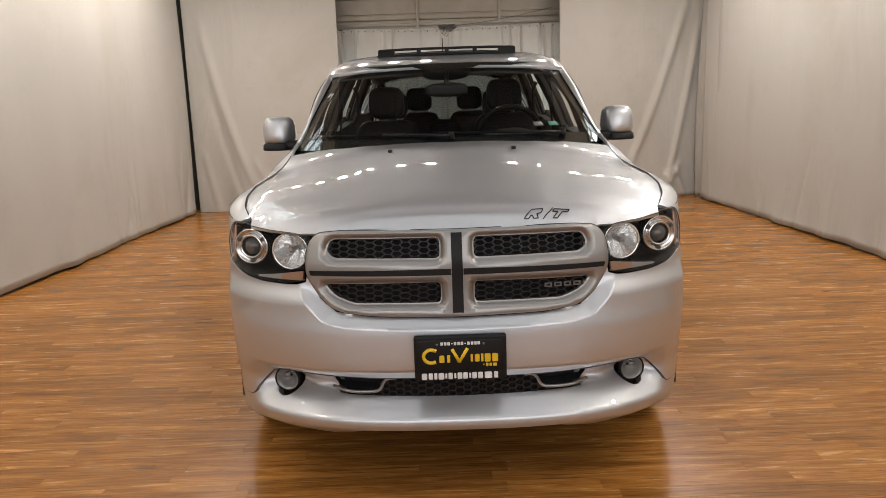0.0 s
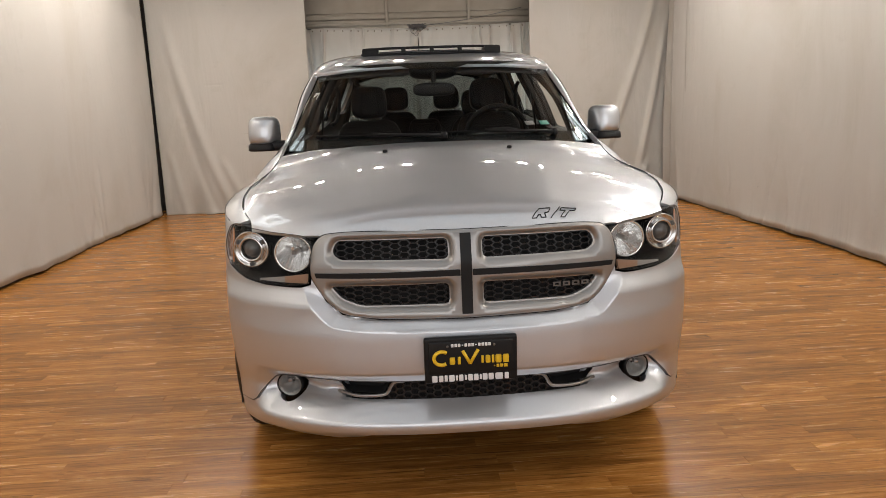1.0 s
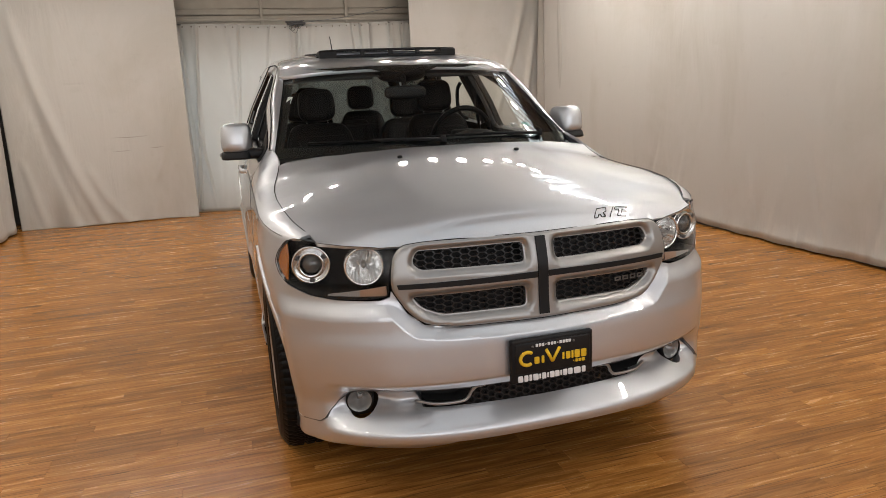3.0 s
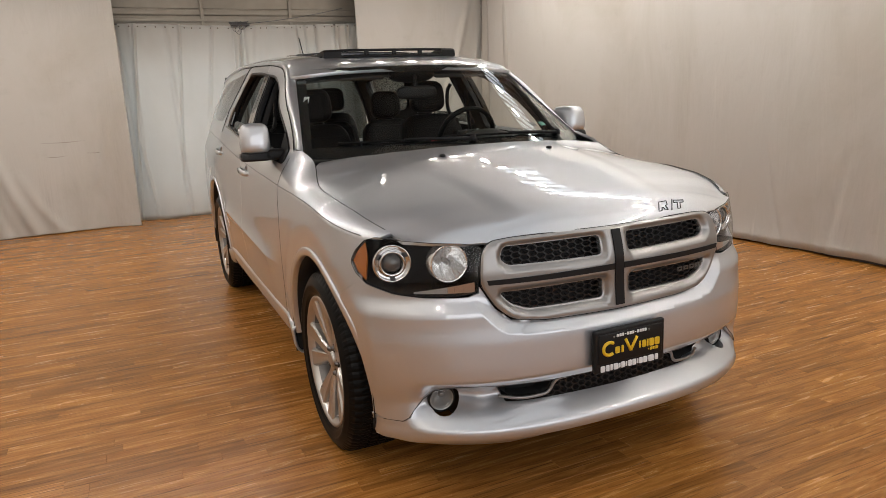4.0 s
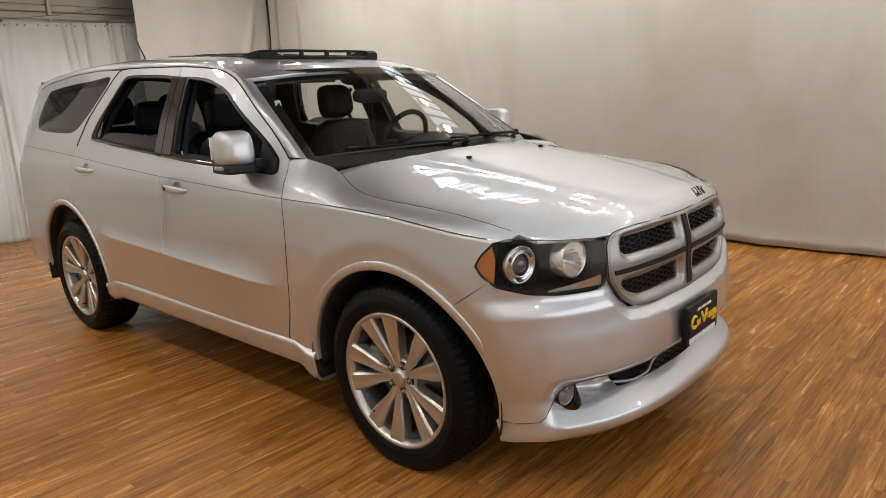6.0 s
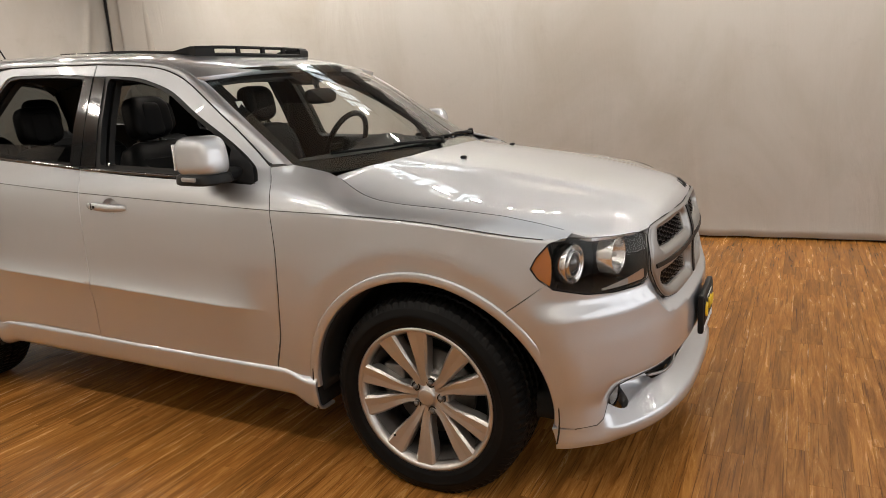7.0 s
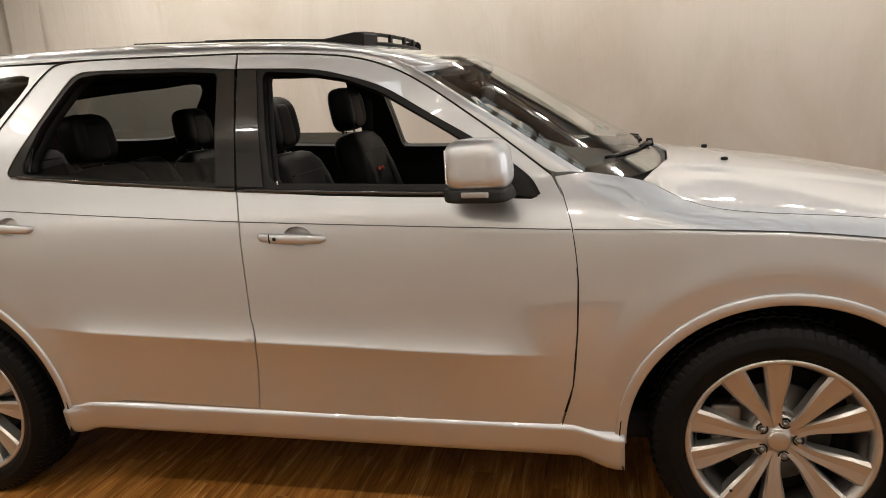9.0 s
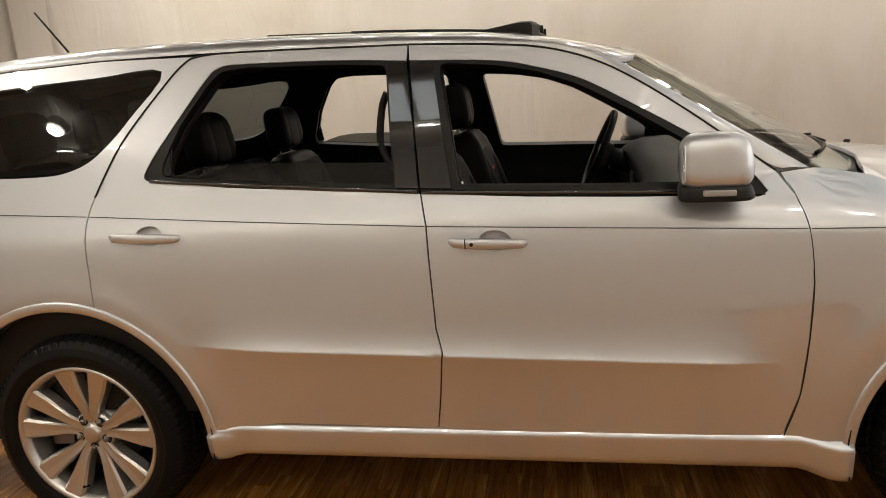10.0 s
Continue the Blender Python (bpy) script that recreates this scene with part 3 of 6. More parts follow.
shutter = thing("roller_shutter", "grey-brown panelled metal shutter above the recess curtain", "shutter")
prof = [(-0.014, 0.0), (-0.014, 0.006), (0.003, 0.009), (0.003, 0.208), (-0.012, 0.212), (-0.012, 0.218), (0.010, 0.221), (0.014, 0.235), (0.014, 0.27), (0.010, 0.288), (-0.014, 0.292), (-0.014, 0.30)]
n = len(prof)
slat_me = raw("slat", [(x, -d, zz) for x in (-1.75, 2.05) for d, zz in prof], [(i, i + 1, n + i + 1, n + i) for i in range(n - 1)], SHUTTER, False)
for i in range(5):
    s = part("slat", slat_me, SHUTTER, shutter)
    s.location = (0, YB + 0.55, 2.15 + 0.30 * i)
for x in (-0.27, 0.93):
    part("strut", box(0.045, 0.03, 1.4, (x, YB + 0.515, 3.0), 0.006), SHUTTER, shutter)
part("crossbar", box(3.7, 0.03, 0.035, (0.15, YB + 0.512, 2.60), 0.006), SHUTTER, shutter)

# daylight behind the thin recess curtain
bd = bpy.data.lights.new("daylight", "AREA")
bd.shape, bd.size, bd.size_y, bd.energy, bd.color = "RECTANGLE", 3.1, 2.1, BACK_DAYLIGHT, (0.86, 0.94, 1.0)
bo = new("daylight", bd)
bo.matrix_basis = look((0.17, YB + 0.66, 1.25), (0.17, YB, 1.25))
bo["kind"] = "structure"

# ceiling lamps: rows of round spots turned a little to the curtains
first = None
for x, y in LAMP_SPOTS:
    rx, ry = (0, 0) if abs(x) < 2.6 else (0, 34 if x < 0 else -8)
    m = pose(x, y, CEIL - 0.11, rx, ry, 0)
    if first is None:
        first = thing("ceiling_lamp", "round white ceiling spot turned towards the curtain", "lamp", "ceiling spots")
        first.matrix_basis = m
        part("housing", lathe([(0.072, 0.0), (0.09, 0.05), (0.10, 0.0), (0.104, -0.02), (0.094, -0.03), (0.077, -0.022), (0.072, 0.0)], 24, "z"), WHITE, first)
        part("diffuser", rod(0.074, 0.074, 0.006, 24, pose(0, 0, -0.018)), GLOW, first)
        part("stem", rod(0.018, 0.018, 0.11, 10, pose(0, 0, 0, rx, -ry, 0)), WHITE, first)
    else:
        copy_thing(first, m)
    ld = bpy.data.lights.new("downlight", "AREA")
    ld.shape, ld.size, ld.energy, ld.color = "DISK", 0.13, WEST_LAMP_POWER if x < -2.6 else LAMP_POWER, (1.0, 0.925, 0.83)
    lo = new("downlight", ld)
    lo.matrix_basis = m @ pose(0, 0, -0.035)
    lo["kind"] = "structure"

# dark strips added behind the curtain feet for the shade in the gap
for name, x in (("baseboard_west", XL - 0.05), ("baseboard_east", XR + 0.06)):
    slab(name, x - 0.02, x + 0.02, YF, 6.9, 0.0, 0.05, BACK_WALL, "dark strip in the gap under the curtain")

# ribbed skylights in the ceiling, one along each side and a wide one at the south end: cool daylight
for name, x, wide, y0, y1, share in (("skylight_west", -2.40, 0.45, 1.9, 2.8, 0.8), ("skylight_east", 2.95, 0.6, 1.3, 4.4, 1.0), ("skylight_south", 0.0, 3.6, -3.2, 0.2, SOUTH_SHARE)):
    win = thing(name, "long ribbed skylight in the ceiling letting in cool daylight", "skylight", kind="structure")
    n = int((y1 - y0) / 0.2)
    for i in range(n + 1):
        part("glazing_bar", box(wide, 0.05, 0.03, (x, y0 + (y1 - y0) * i / n, CEIL - 0.03), 0.006), SHUTTER, win)
    for dx in (-1, 1):
        part("skylight_frame", box(0.05, y1 - y0 + 0.1, 0.05, (x + dx * (wide / 2 + 0.025), (y0 + y1) / 2, CEIL - 0.03), 0.006), SHUTTER, win)
    wd = bpy.data.lights.new("daylight", "AREA")
    wd.shape, wd.size, wd.size_y, wd.color = "RECTANGLE", wide, y1 - y0, (0.84, 0.94, 1.0)
    wd.energy = SKYLIGHT_RADIANCE * share * math.pi * wide * (y1 - y0)
    wo = new("daylight", wd)
    wo.location = (x, (y0 + y1) / 2, CEIL - 0.012)
    wo["kind"] = "structure"

# added light panel, unseen, before the solid south wall: brightens bonnet and bumper
south_fill = thing("window_south", "added wide light panel in a grey steel frame, out of view", "window", kind="structure")
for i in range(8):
    part("mullion", box(0.06, 0.06, 2.3, (-3.40 + 0.985 * i, YF + 0.03, 2.05), 0.01), SHUTTER, south_fill)
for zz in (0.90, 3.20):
    part("window_frame", box(7.02, 0.08, 0.10, (0.05, YF + 0.03, zz), 0.01), SHUTTER, south_fill)
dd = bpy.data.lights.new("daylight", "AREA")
dd.shape, dd.size, dd.size_y, dd.energy, dd.color = "RECTANGLE", 6.8, 2.2, SOUTH_FILL_POWER, (0.96, 0.97, 1.0)
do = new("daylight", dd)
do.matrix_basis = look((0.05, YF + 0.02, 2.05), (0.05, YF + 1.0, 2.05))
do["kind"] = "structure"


# ---- the car: surfaces ----
# x across (passenger side negative), y to the rear, front axle at y = 0
YC, NOSE = -0.10, 2.8
WHEELBASE, AXLE = 3.042, 0.385
belt_z = smooth_table([-0.7, -0.465, -0.232, -0.047, 0.252, 0.6, 1.126, 1.709, 2.335, 2.886, 3.213, 4.1], [0.925, 0.972, 1.010, 1.030, 1.045, 1.053, 1.078, 1.107, 1.147, 1.186, 1.205, 1.25], 0.06, -0.8, 4.3)
side_x = smooth_table([0.15, 0.22, 0.30, 0.40, 0.55, 0.70, 0.85, 1.0, 1.08, 1.125, 1.17, 1.40, 1.60, 1.70, 1.85], [0.86, 0.878, 0.895, 0.903, 0.913, 0.919, 0.919, 0.912, 0.902, 0.891, 0.868, 0.780, 0.679, 0.630, 0.563], 0.022, 0.1, 1.9)
front_b = smooth_table([0.15, 0.24, 0.28, 0.34, 0.40, 0.44, 0.52, 0.61, 0.66, 0.75, 0.85, 0.94, 1.0, 1.08, 1.3], [0.68, 0.70, 0.72, 0.70, 0.69, 0.705, 0.708, 0.703, 0.692, 0.685, 0.685, 0.66, 0.63, 0.58, 0.48], 0.016, 0.1, 1.4)


def taper(y, z):
    if y < YC:
        r = min(0.9999, (YC - y) / front_b(z))
        return (1 - r ** NOSE) ** (1 / NOSE)
    if y > 2.6:
        return 1 - 0.035 * ((y - 2.6) / 1.4) ** 2 - (0.10 * max(0.0, (y - 3.8) / 0.3) ** 3)
    return 1.0


def flare(y, z):
    d = 0.0
    for cy in (0.0, WHEELBASE):
        r = math.hypot(y - cy, z - AXLE) - 0.47
        if z > 0.3:
            d += 0.005 * math.exp(-((r - 0.080) / 0.050) ** 2)
    return d


def half_width(y, z):
    h = z - (0.655 + 0.042 * (y - 0.7))
    k = sstep((y - 0.62) / 0.30) * sstep((2.62 - y) / 0.35)
    crease = k * (0.028 * math.exp(-h / 0.05) if h > 0 else 0.028 * math.exp(h / 0.10))
    foot = 0.058 * min(1.0, max(0.0, (z - 1.045) / 0.165)) ** 1.25 * sstep((1.15 - y) / 0.50) * (1 - sstep((z - 1.35) / 0.3))
    return (side_x(z) + crease + flare(y, z) - foot) * taper(y, z)


CUT_Y = [-0.60, -0.53, -0.44, -0.32, -0.14, 0.06, 0.16, 0.23, 0.30, 0.335, 0.40, 0.50, 0.565, 0.66, 0.75]
cut_x = smooth_table(CUT_Y, [0.70, 0.760, 0.803, 0.823, 0.834, 0.829, 0.820, 0.807, 0.790, 0.780, 0.776, 0.780, 0.788, 0.803, 0.82], 0.02, -0.7, 0.8)
cut_z = smooth_table(CUT_Y, [0.957, 0.981, 1.014, 1.040, 1.060, 1.073, 1.084, 1.099, 1.128, 1.150, 1.180, 1.200, 1.213, 1.205, 1.19], 0.015, -0.7, 0.8)
SHOULDER = 0.12


def side_pt(y, s, sgn=-1):
    """A place on the flank: s is the height over the belt line."""
    z = belt_z(y) + s
    return (sgn * half_width(y, z), y, z)


def fender_pt(y, s, sgn=-1):
    """The fender: over the belt line it arches to the bonnet gap, reached at s = SHOULDER."""
    if s <= 0:
        return side_pt(y, s, sgn)
    zb = belt_z(y)
    xb = half_width(y, zb)
    a0, a1 = 0.55, 1.12
    a = a0 + (a1 - a0) * s / SHOULDER
    x = xb + (cut_x(y) - xb) * (math.cos(a0) - math.cos(a)) / (math.cos(a0) - math.cos(a1))
    z = zb + (cut_z(y) - zb) * (math.sin(a) - math.sin(a0)) / (math.sin(a1) - math.sin(a0))
    k = sstep((y - 0.12) / 0.32)
    if k > 0:
        # towards the door the arch flattens into the door's own section
        t = s / SHOULDER
        z2 = zb + (cut_z(y) - zb) * t
        x2 = half_width(y, z2) + (cut_x(y) - half_width(y, cut_z(y))) * t * t
        x, z = x + (x2 - x) * k, z + (z2 - z) * k
    return (sgn * x, y, z)


def S(pts):
    """(y, z) pairs as (y, height over the belt)."""
    return [(y, z - belt_z(y)) for y, z in pts]


def nose_q():
    q = np.linspace(0, math.pi / 2, 400)
    x, y = 0.9 * np.sin(q) ** (2 / NOSE), -0.71 * np.cos(q) ** (2 / NOSE)
    u = np.concatenate([[0], np.cumsum(np.hypot(np.diff(x), np.diff(y)))])
    return q, u


NQ, NU = nose_q()


def dent(x, z):
    """Fog lamp hollows and the shelf under the grille."""
    ax = abs(x)
    d = -0.045 * math.exp(-((ax - 0.61) / 0.09) ** 2 - ((z - 0.395) / 0.035) ** 2)
    d += -0.03 * math.exp(-((ax - 0.47) / 0.05) ** 2 - ((z - 0.39) / 0.03) ** 2)
    return d


GRILLE_OUT = [(0.0, 0.655), (0.30, 0.662), (0.42, 0.677), (0.475, 0.722), (0.522, 0.80), (0.525, 0.84), (0.512, 0.915), (0.48, 0.948), (0.40, 0.956), (0.0, 0.953)]


CREASE = [tuple(p) for p in curve_pts([(0.562, 0.767), (0.545, 0.735), (0.512, 0.685), (0.468, 0.645), (0.43, 0.632), (0.31, 0.620), (0.0, 0.613)], 5)]
GRILLE_LOW = [tuple(p) for p in curve_pts(GRILLE_OUT[:6], 5)]


def line_gap(line, x, z):
    best = 1e9
    for (x1, z1), (x2, z2) in zip(line[:-1], line[1:]):
        dx, dz = x2 - x1, z2 - z1
        t = min(1.0, max(0.0, ((x - x1) * dx + (z - z1) * dz) / (dx * dx + dz * dz)))
        best = min(best, math.hypot(x - x1 - t * dx, z - z1 - t * dz))
    return best


def swell(u, z):
    """How far the bumper stands out of the plain nose."""
    side = sstep((abs(u) - 0.90) / 0.13)
    return (1 - side) * (0.030 * (1 - 0.8 * sstep((z - 0.70) / 0.07)) * (sstep((z - 0.43) / 0.05) + (1 - sstep((z - 0.43) / 0.05)) * sstep((abs(u) - 0.70) / 0.10)) - 0.004) + 0.003 * side


def bumper_pt(u, z):
    return front_pt(u, z, swell(u, z))


def shelf_pt(u, z):
    """From the crease of the bumper in to the grille."""
    x = abs(front_pt(u, z)[0])
    a, b = line_gap(GRILLE_LOW, x, z), line_gap(CREASE, x, z)
    t = a / max(1e-6, a + b)
    return front_pt(u, z, -0.008 + (swell(u, z) + 0.008) * t)


def front_pt(u, z, out=0.0):
    """A place on the nose: u runs round it from the middle, negative to the passenger side."""
    q = float(np.interp(abs(u), NU, NQ))
    a, b = side_x(z), front_b(z)
    x, y = a * math.sin(q) ** (2 / NOSE), YC - b * math.cos(q) ** (2 / NOSE)
    o = out + dent(x, z) + flare(y, z)
    n = np.array([math.sin(q) ** 1.2 / a, -math.cos(q) ** 1.2 / b])
    n /= np.hypot(*n)
    return (math.copysign(x + o * n[0], u), y + o * n[1], z)


def ux(x, z):
    a = side_x(z)
    q = math.asin(min(1, (abs(x) / a)) ** (NOSE / 2))
    return math.copysign(float(np.interp(q, NQ, NU)), x)


def uy(y, z):
    q = math.acos(min(1, max(0, (YC - y) / front_b(z))) ** (NOSE / 2))
    return float(np.interp(q, NQ, NU))


def FX(pts):
    return [(ux(x, z), z) for x, z in pts]


def FY(pts):
    return [(uy(y, z), z) for y, z in pts]


def both(half):
    """A closed outline from its driver-side half, given from the middle round to the middle."""
    return list(half) + [(-u, z) for u, z in reversed(half) if abs(u) > 1e-6]


def arc(cy, cz, ry, rz, a0, a1, n=24):
    return [(cy + ry * math.cos(radians(a0 + (a1 - a0) * i / n)), cz + rz * math.sin(radians(a0 + (a1 - a0) * i / n))) for i in range(n + 1)]


car = thing("car", "silver metallic SUV with lowered windows parked on a wood floor", "car", at=(0.005, 0.0, 0.0), turn=-0.4)


def pair(name, me, material, label="", parent=None):
    """A part of the passenger side and its mirror image on the driver side."""
    a = part(name, me, material, parent or car, label)
    b = part(name, mirrored(me), material, parent or car, label)
    return a, b


ARCH_F, ARCH_R = (-0.012, 0.365, 0.470, 0.458), (3.045, 0.392, 0.500, 0.478)

# front fender
fender_rear = [(0.657, 1.207), (0.624, 1.141), (0.600, 1.055), (0.586, 0.9), (0.593, 0.733), (0.612, 0.55), (0.655, 0.40)]
lamp_rear = [(-0.487, 0.806), (-0.446, 0.84), (-0.421, 0.879), (-0.438, 0.915), (-0.474, 0.957), (-0.515, 0.977)]
fender_low = [p for p in S(fender_rear) if p[1] <= 0]
top_line = [(y, SHOULDER) for y in (-0.53, -0.44, -0.32, -0.14, 0.06, 0.16, 0.23, 0.30, 0.335, 0.40, 0.50, 0.565, 0.61, 0.656)]
fender_poly = fender_low + S([(0.50, 0.352)]) + S(arc(*ARCH_F, 0, 130)[1:]) + S([(-0.470, 0.826)]) + S(lamp_rear[1:4]) + [(-0.474, -0.012), (-0.500, 0.002), (-0.522, 0.03)] + top_line + [(0.627, 0.065)]
pair("fender", panel("fender", fender_poly, fender_pt, SILVER), SILVER)

# doors
def crease_lines(y0, y1):
    return [S([(y, 0.655 + 0.042 * (y - 0.7) + h) for y in np.linspace(y0, y1, int((y1 - y0) / 0.02))]) for h in (0.016, 0.005, 0.0, -0.005, -0.016)]


def cup_oval(yc, zc):
    return [(yc + 0.050 * math.cos(a), zc + 0.033 * math.sin(a) + 0.045 * 0.05 * math.cos(a)) for a in np.linspace(0, 2 * math.pi, 28, endpoint=False)]


split = [(1.769, 1.668), (1.745, 1.40), (1.726, 1.204), (1.709, 1.107), (1.702, 0.9), (1.698, 0.78), (1.681, 0.707), (1.701, 0.555), (1.72, 0.431)]
top_f = curve_pts([(0.668, 1.208), (0.769, 1.289), (0.903, 1.393), (1.057, 1.502), (1.185, 1.573), (1.337, 1.622), (1.53, 1.648), (1.767, 1.668)], 4)
G = 0.0025
win_f = curve_pts([(0.698, 1.157), (0.738, 1.211), (0.857, 1.302), (1.062, 1.429), (1.215, 1.517), (1.356, 1.566), (1.495, 1.597), (1.764, 1.619)], 4)
door_f = [tuple(p) for p in top_f] + [(1.764, 1.619)] + [tuple(p) for p in win_f[::-1][1:]] + [(0.724, 1.143), (0.963, 1.158), (1.40, 1.180), (1.726 - G, 1.204)] + [(y - G, z) for y, z in split[3:]] + [(1.14, 0.407), (0.664, 0.3985)] + [(y + 2 * G, z) for y, z in fender_rear[::-1][1:-1]]
pair("front_door", panel("front_door", S(door_f), side_pt, SILVER, lines=crease_lines(0.64, 1.665), holes=[S(cup_oval(1.497, 1.054))]), SILVER)

top_r = curve_pts([(1.772, 1.668), (2.298, 1.692), (2.50, 1.694), (2.577, 1.668), (2.67, 1.564), (2.775, 1.423), (2.855, 1.271), (2.886, 1.188), (2.892, 1.107), (2.887, 0.993), (2.884, 0.89)], 4)
win_r = curve_pts([(1.775, 1.619), (1.993, 1.639), (2.348, 1.656), (2.440, 1.650), (2.488, 1.610), (2.581, 1.478), (2.680, 1.326), (2.676, 1.292)], 4)
arch_r_door = [(y, z) for y, z in arc(*ARCH_R, 107, 180)]
door_r = [tuple(p) for p in top_r] + arch_r_door + [(2.535, 0.405), (2.437, 0.425), (2.267, 0.446), (2.066, 0.442)] + [(y + G, z) for y, z in split[::-1][:-2]] + [(2.374, 1.255)] + [tuple(p) for p in win_r[::-1]]
pair("rear_door", panel("rear_door", S(door_r), side_pt, SILVER, lines=crease_lines(1.73, 2.60), holes=[S(cup_oval(2.655, 1.114))]), SILVER)

# quarter panel
QTOP = [(2.51, 1.70), (2.9, 1.708), (3.3, 1.70), (3.7, 1.67), (3.95, 1.62)]
quarter = [(y + 2 * G, z) for y, z in [tuple(p) for p in top_r][8:]] + [(y, z) for y, z in arc(*ARCH_R, 105, 0)] + [(3.6, 0.36), (4.0, 0.42), (4.06, 0.6), (4.08, 1.0), (4.06, 1.25), (4.0, 1.45), (3.95, 1.62)] + QTOP[::-1][1:-1]
qwin = [tuple(p) for p in curve_pts([(2.655, 1.655), (2.917, 1.652), (3.253, 1.642), (3.60, 1.620), (3.66, 1.60), (3.70, 1.53), (3.70, 1.42), (3.66, 1.365), (3.58, 1.345), (3.30, 1.330), (3.083, 1.326), (2.985, 1.335), (2.90, 1.365), (2.83, 1.42), (2.76, 1.50)], 4, True)]
pair("quarter_panel", panel("quarter_panel", S(quarter), side_pt, SILVER, holes=[S(qwin)]), SILVER)
qg = panel("quarter_glass", S(qwin), lambda y, s: side_pt(y, s, -1), TINTED, 0.06, rim=0.004)
for o in pair("quarter_glass", qg, TINTED, "dark tinted glass"):
    o.visible_shadow = False

# sill
sill_prof = curve_pts([(0.862, 0.447), (0.885, 0.438), (0.904, 0.424), (0.912, 0.414), (0.913, 0.402), (0.908, 0.36), (0.898, 0.322), (0.87, 0.299), (0.80, 0.295)], 3)


def sill_f(u, v):
    y = 0.46 + (2.545 - 0.46) * u
    x, z = sill_prof[int(round(v * (len(sill_prof) - 1)))]
    dz = 0.012 * (y - 1.5) / 1.0
    e0, e1 = sstep((0.62 - y) / 0.13), sstep((y - 2.42) / 0.1)
    drop = 0.036 * e0 + 0.02 * e1
    z = z + dz - drop * (1 if z < 0.36 else 0.75)
    return (-x - 0.012 * (e0 + e1) * (z < 0.4), y, z)


sill = grid_mesh("sill", sill_f, 70, len(sill_prof) - 1, SILVER, 0.012)
pair("sill", sill, SILVER, "silver sill moulding under the doors")


# wheel arch lips and liners
def lip(cy, cz, ry, rz, a0, a1, name):
    prof = [(-0.004, -0.03), (-0.004, -0.001), (0.000, 0.0025), (0.012, 0.0038), (0.026, 0.0044), (0.031, 0.0024), (0.032, -0.006)]

    def f(u, v):
        i = int(round(v * (len(prof) - 1)))
        r, o = prof[i]
        a = radians(a0 + (a1 - a0) * u)
        y, z = cy + (ry + r) * math.cos(a), cz + (rz + r) * math.sin(a)
        rr = max(r, 0.0)
        y2, z2 = cy + (ry + rr) * math.cos(a), cz + (rz + rr) * math.sin(a)
        x = half_width(y2, z2)
        return (-x - o - 0.004, y, z)
    return grid_mesh(name, f, 56, len(prof) - 1, SILVER)


pair("wheel_arch_lip", lip(*ARCH_F, -1, 184.5, "wheel_arch_lip"), SILVER)
pair("wheel_arch_lip", lip(*ARCH_R, 2, 178, "wheel_arch_lip"), SILVER)
for cy, cz, ry, rz in (ARCH_F, ARCH_R):
    me = grid_mesh("wheel_well", lambda u, v: (-(half_width(cy + ry * math.cos(radians(-12 + 204 * u)), 0.5) + 0.004) * (1 - 0.45 * v), cy + (ry + 0.02) * math.cos(radians(-12 + 204 * u)), cz + (rz + 0.02) * math.sin(radians(-12 + 204 * u))), 40, 4, DARK, 0.004)
    pair("wheel_well", me, DARK, "black wheel housing")

    def well_wall(u, v):
        a = radians(360 * u)
        y, z = (ry + 0.05) * math.cos(a) * (1 - v), (rz + 0.03) * math.sin(a) * (1 - v)
        return (-0.5, cy + y, max(cz + z, 0.2))
    pair("inner_wall", grid_mesh("inner_wall", well_wall, 40, 3, DARK, 0.004), DARK, "black inner wall of the wheel housing")

    def liner(u, v):
        a = radians(-4 + 190 * u)
        y, z = cy + (ry - 0.003) * math.cos(a), cz + (rz - 0.003) * math.sin(a)
        return (-(half_width(y, z) - 0.016 - 0.16 * v), y, z)
    pair("arch_liner", grid_mesh("arch_liner", liner, 40, 3, DARK, 0.002), DARK, "black liner edge inside the wheel arch")

# dark seam over the door frames
for sgn in (-1, 1):
    for line in (top_f, top_r[:26]):
        pts = [(sgn * (half_width(y, z + 0.002) + 0.001), y, z + 0.0025) for y, z in line]
        part("door_seam", tube(pts, 0.0032, 6), DARK, car)

# belt step: its shade put in as thin dark tubes
for sgn in (-1, 1):
    for y0, y1 in ((-0.46, 0.597), (0.607, 1.706), (1.714, 2.885), (2.895, 3.98)):
        pts = [(side_pt(y, 0.0, sgn)[0] + sgn * 0.0006, y, belt_z(y)) for y in np.linspace(y0, y1, 40)]
        part("belt_line", tube(pts, 0.0017, 6), GREY_PLASTIC, car, "thin dark line along the belt")

# ---- roof, pillars and windscreen ----
roof_z = smooth_table([0.85, 1.05, 1.25, 1.5, 1.83, 2.3, 2.8, 3.3, 3.8, 4.1], [1.54, 1.618, 1.667, 1.712, 1.742, 1.772, 1.786, 1.786, 1.765, 1.73], 0.06, 0.7, 4.2)
edge_z = smooth_table([0.668, 0.769, 0.903, 1.057, 1.185, 1.337, 1.53, 1.767, 2.298, 2.51, 2.9, 3.3, 3.7, 3.95, 4.1], [1.211, 1.292, 1.396, 1.505, 1.576, 1.625, 1.651, 1.671, 1.695, 1.702, 1.711, 1.703, 1.673, 1.623, 1.58], 0.02, 0.6, 4.2)


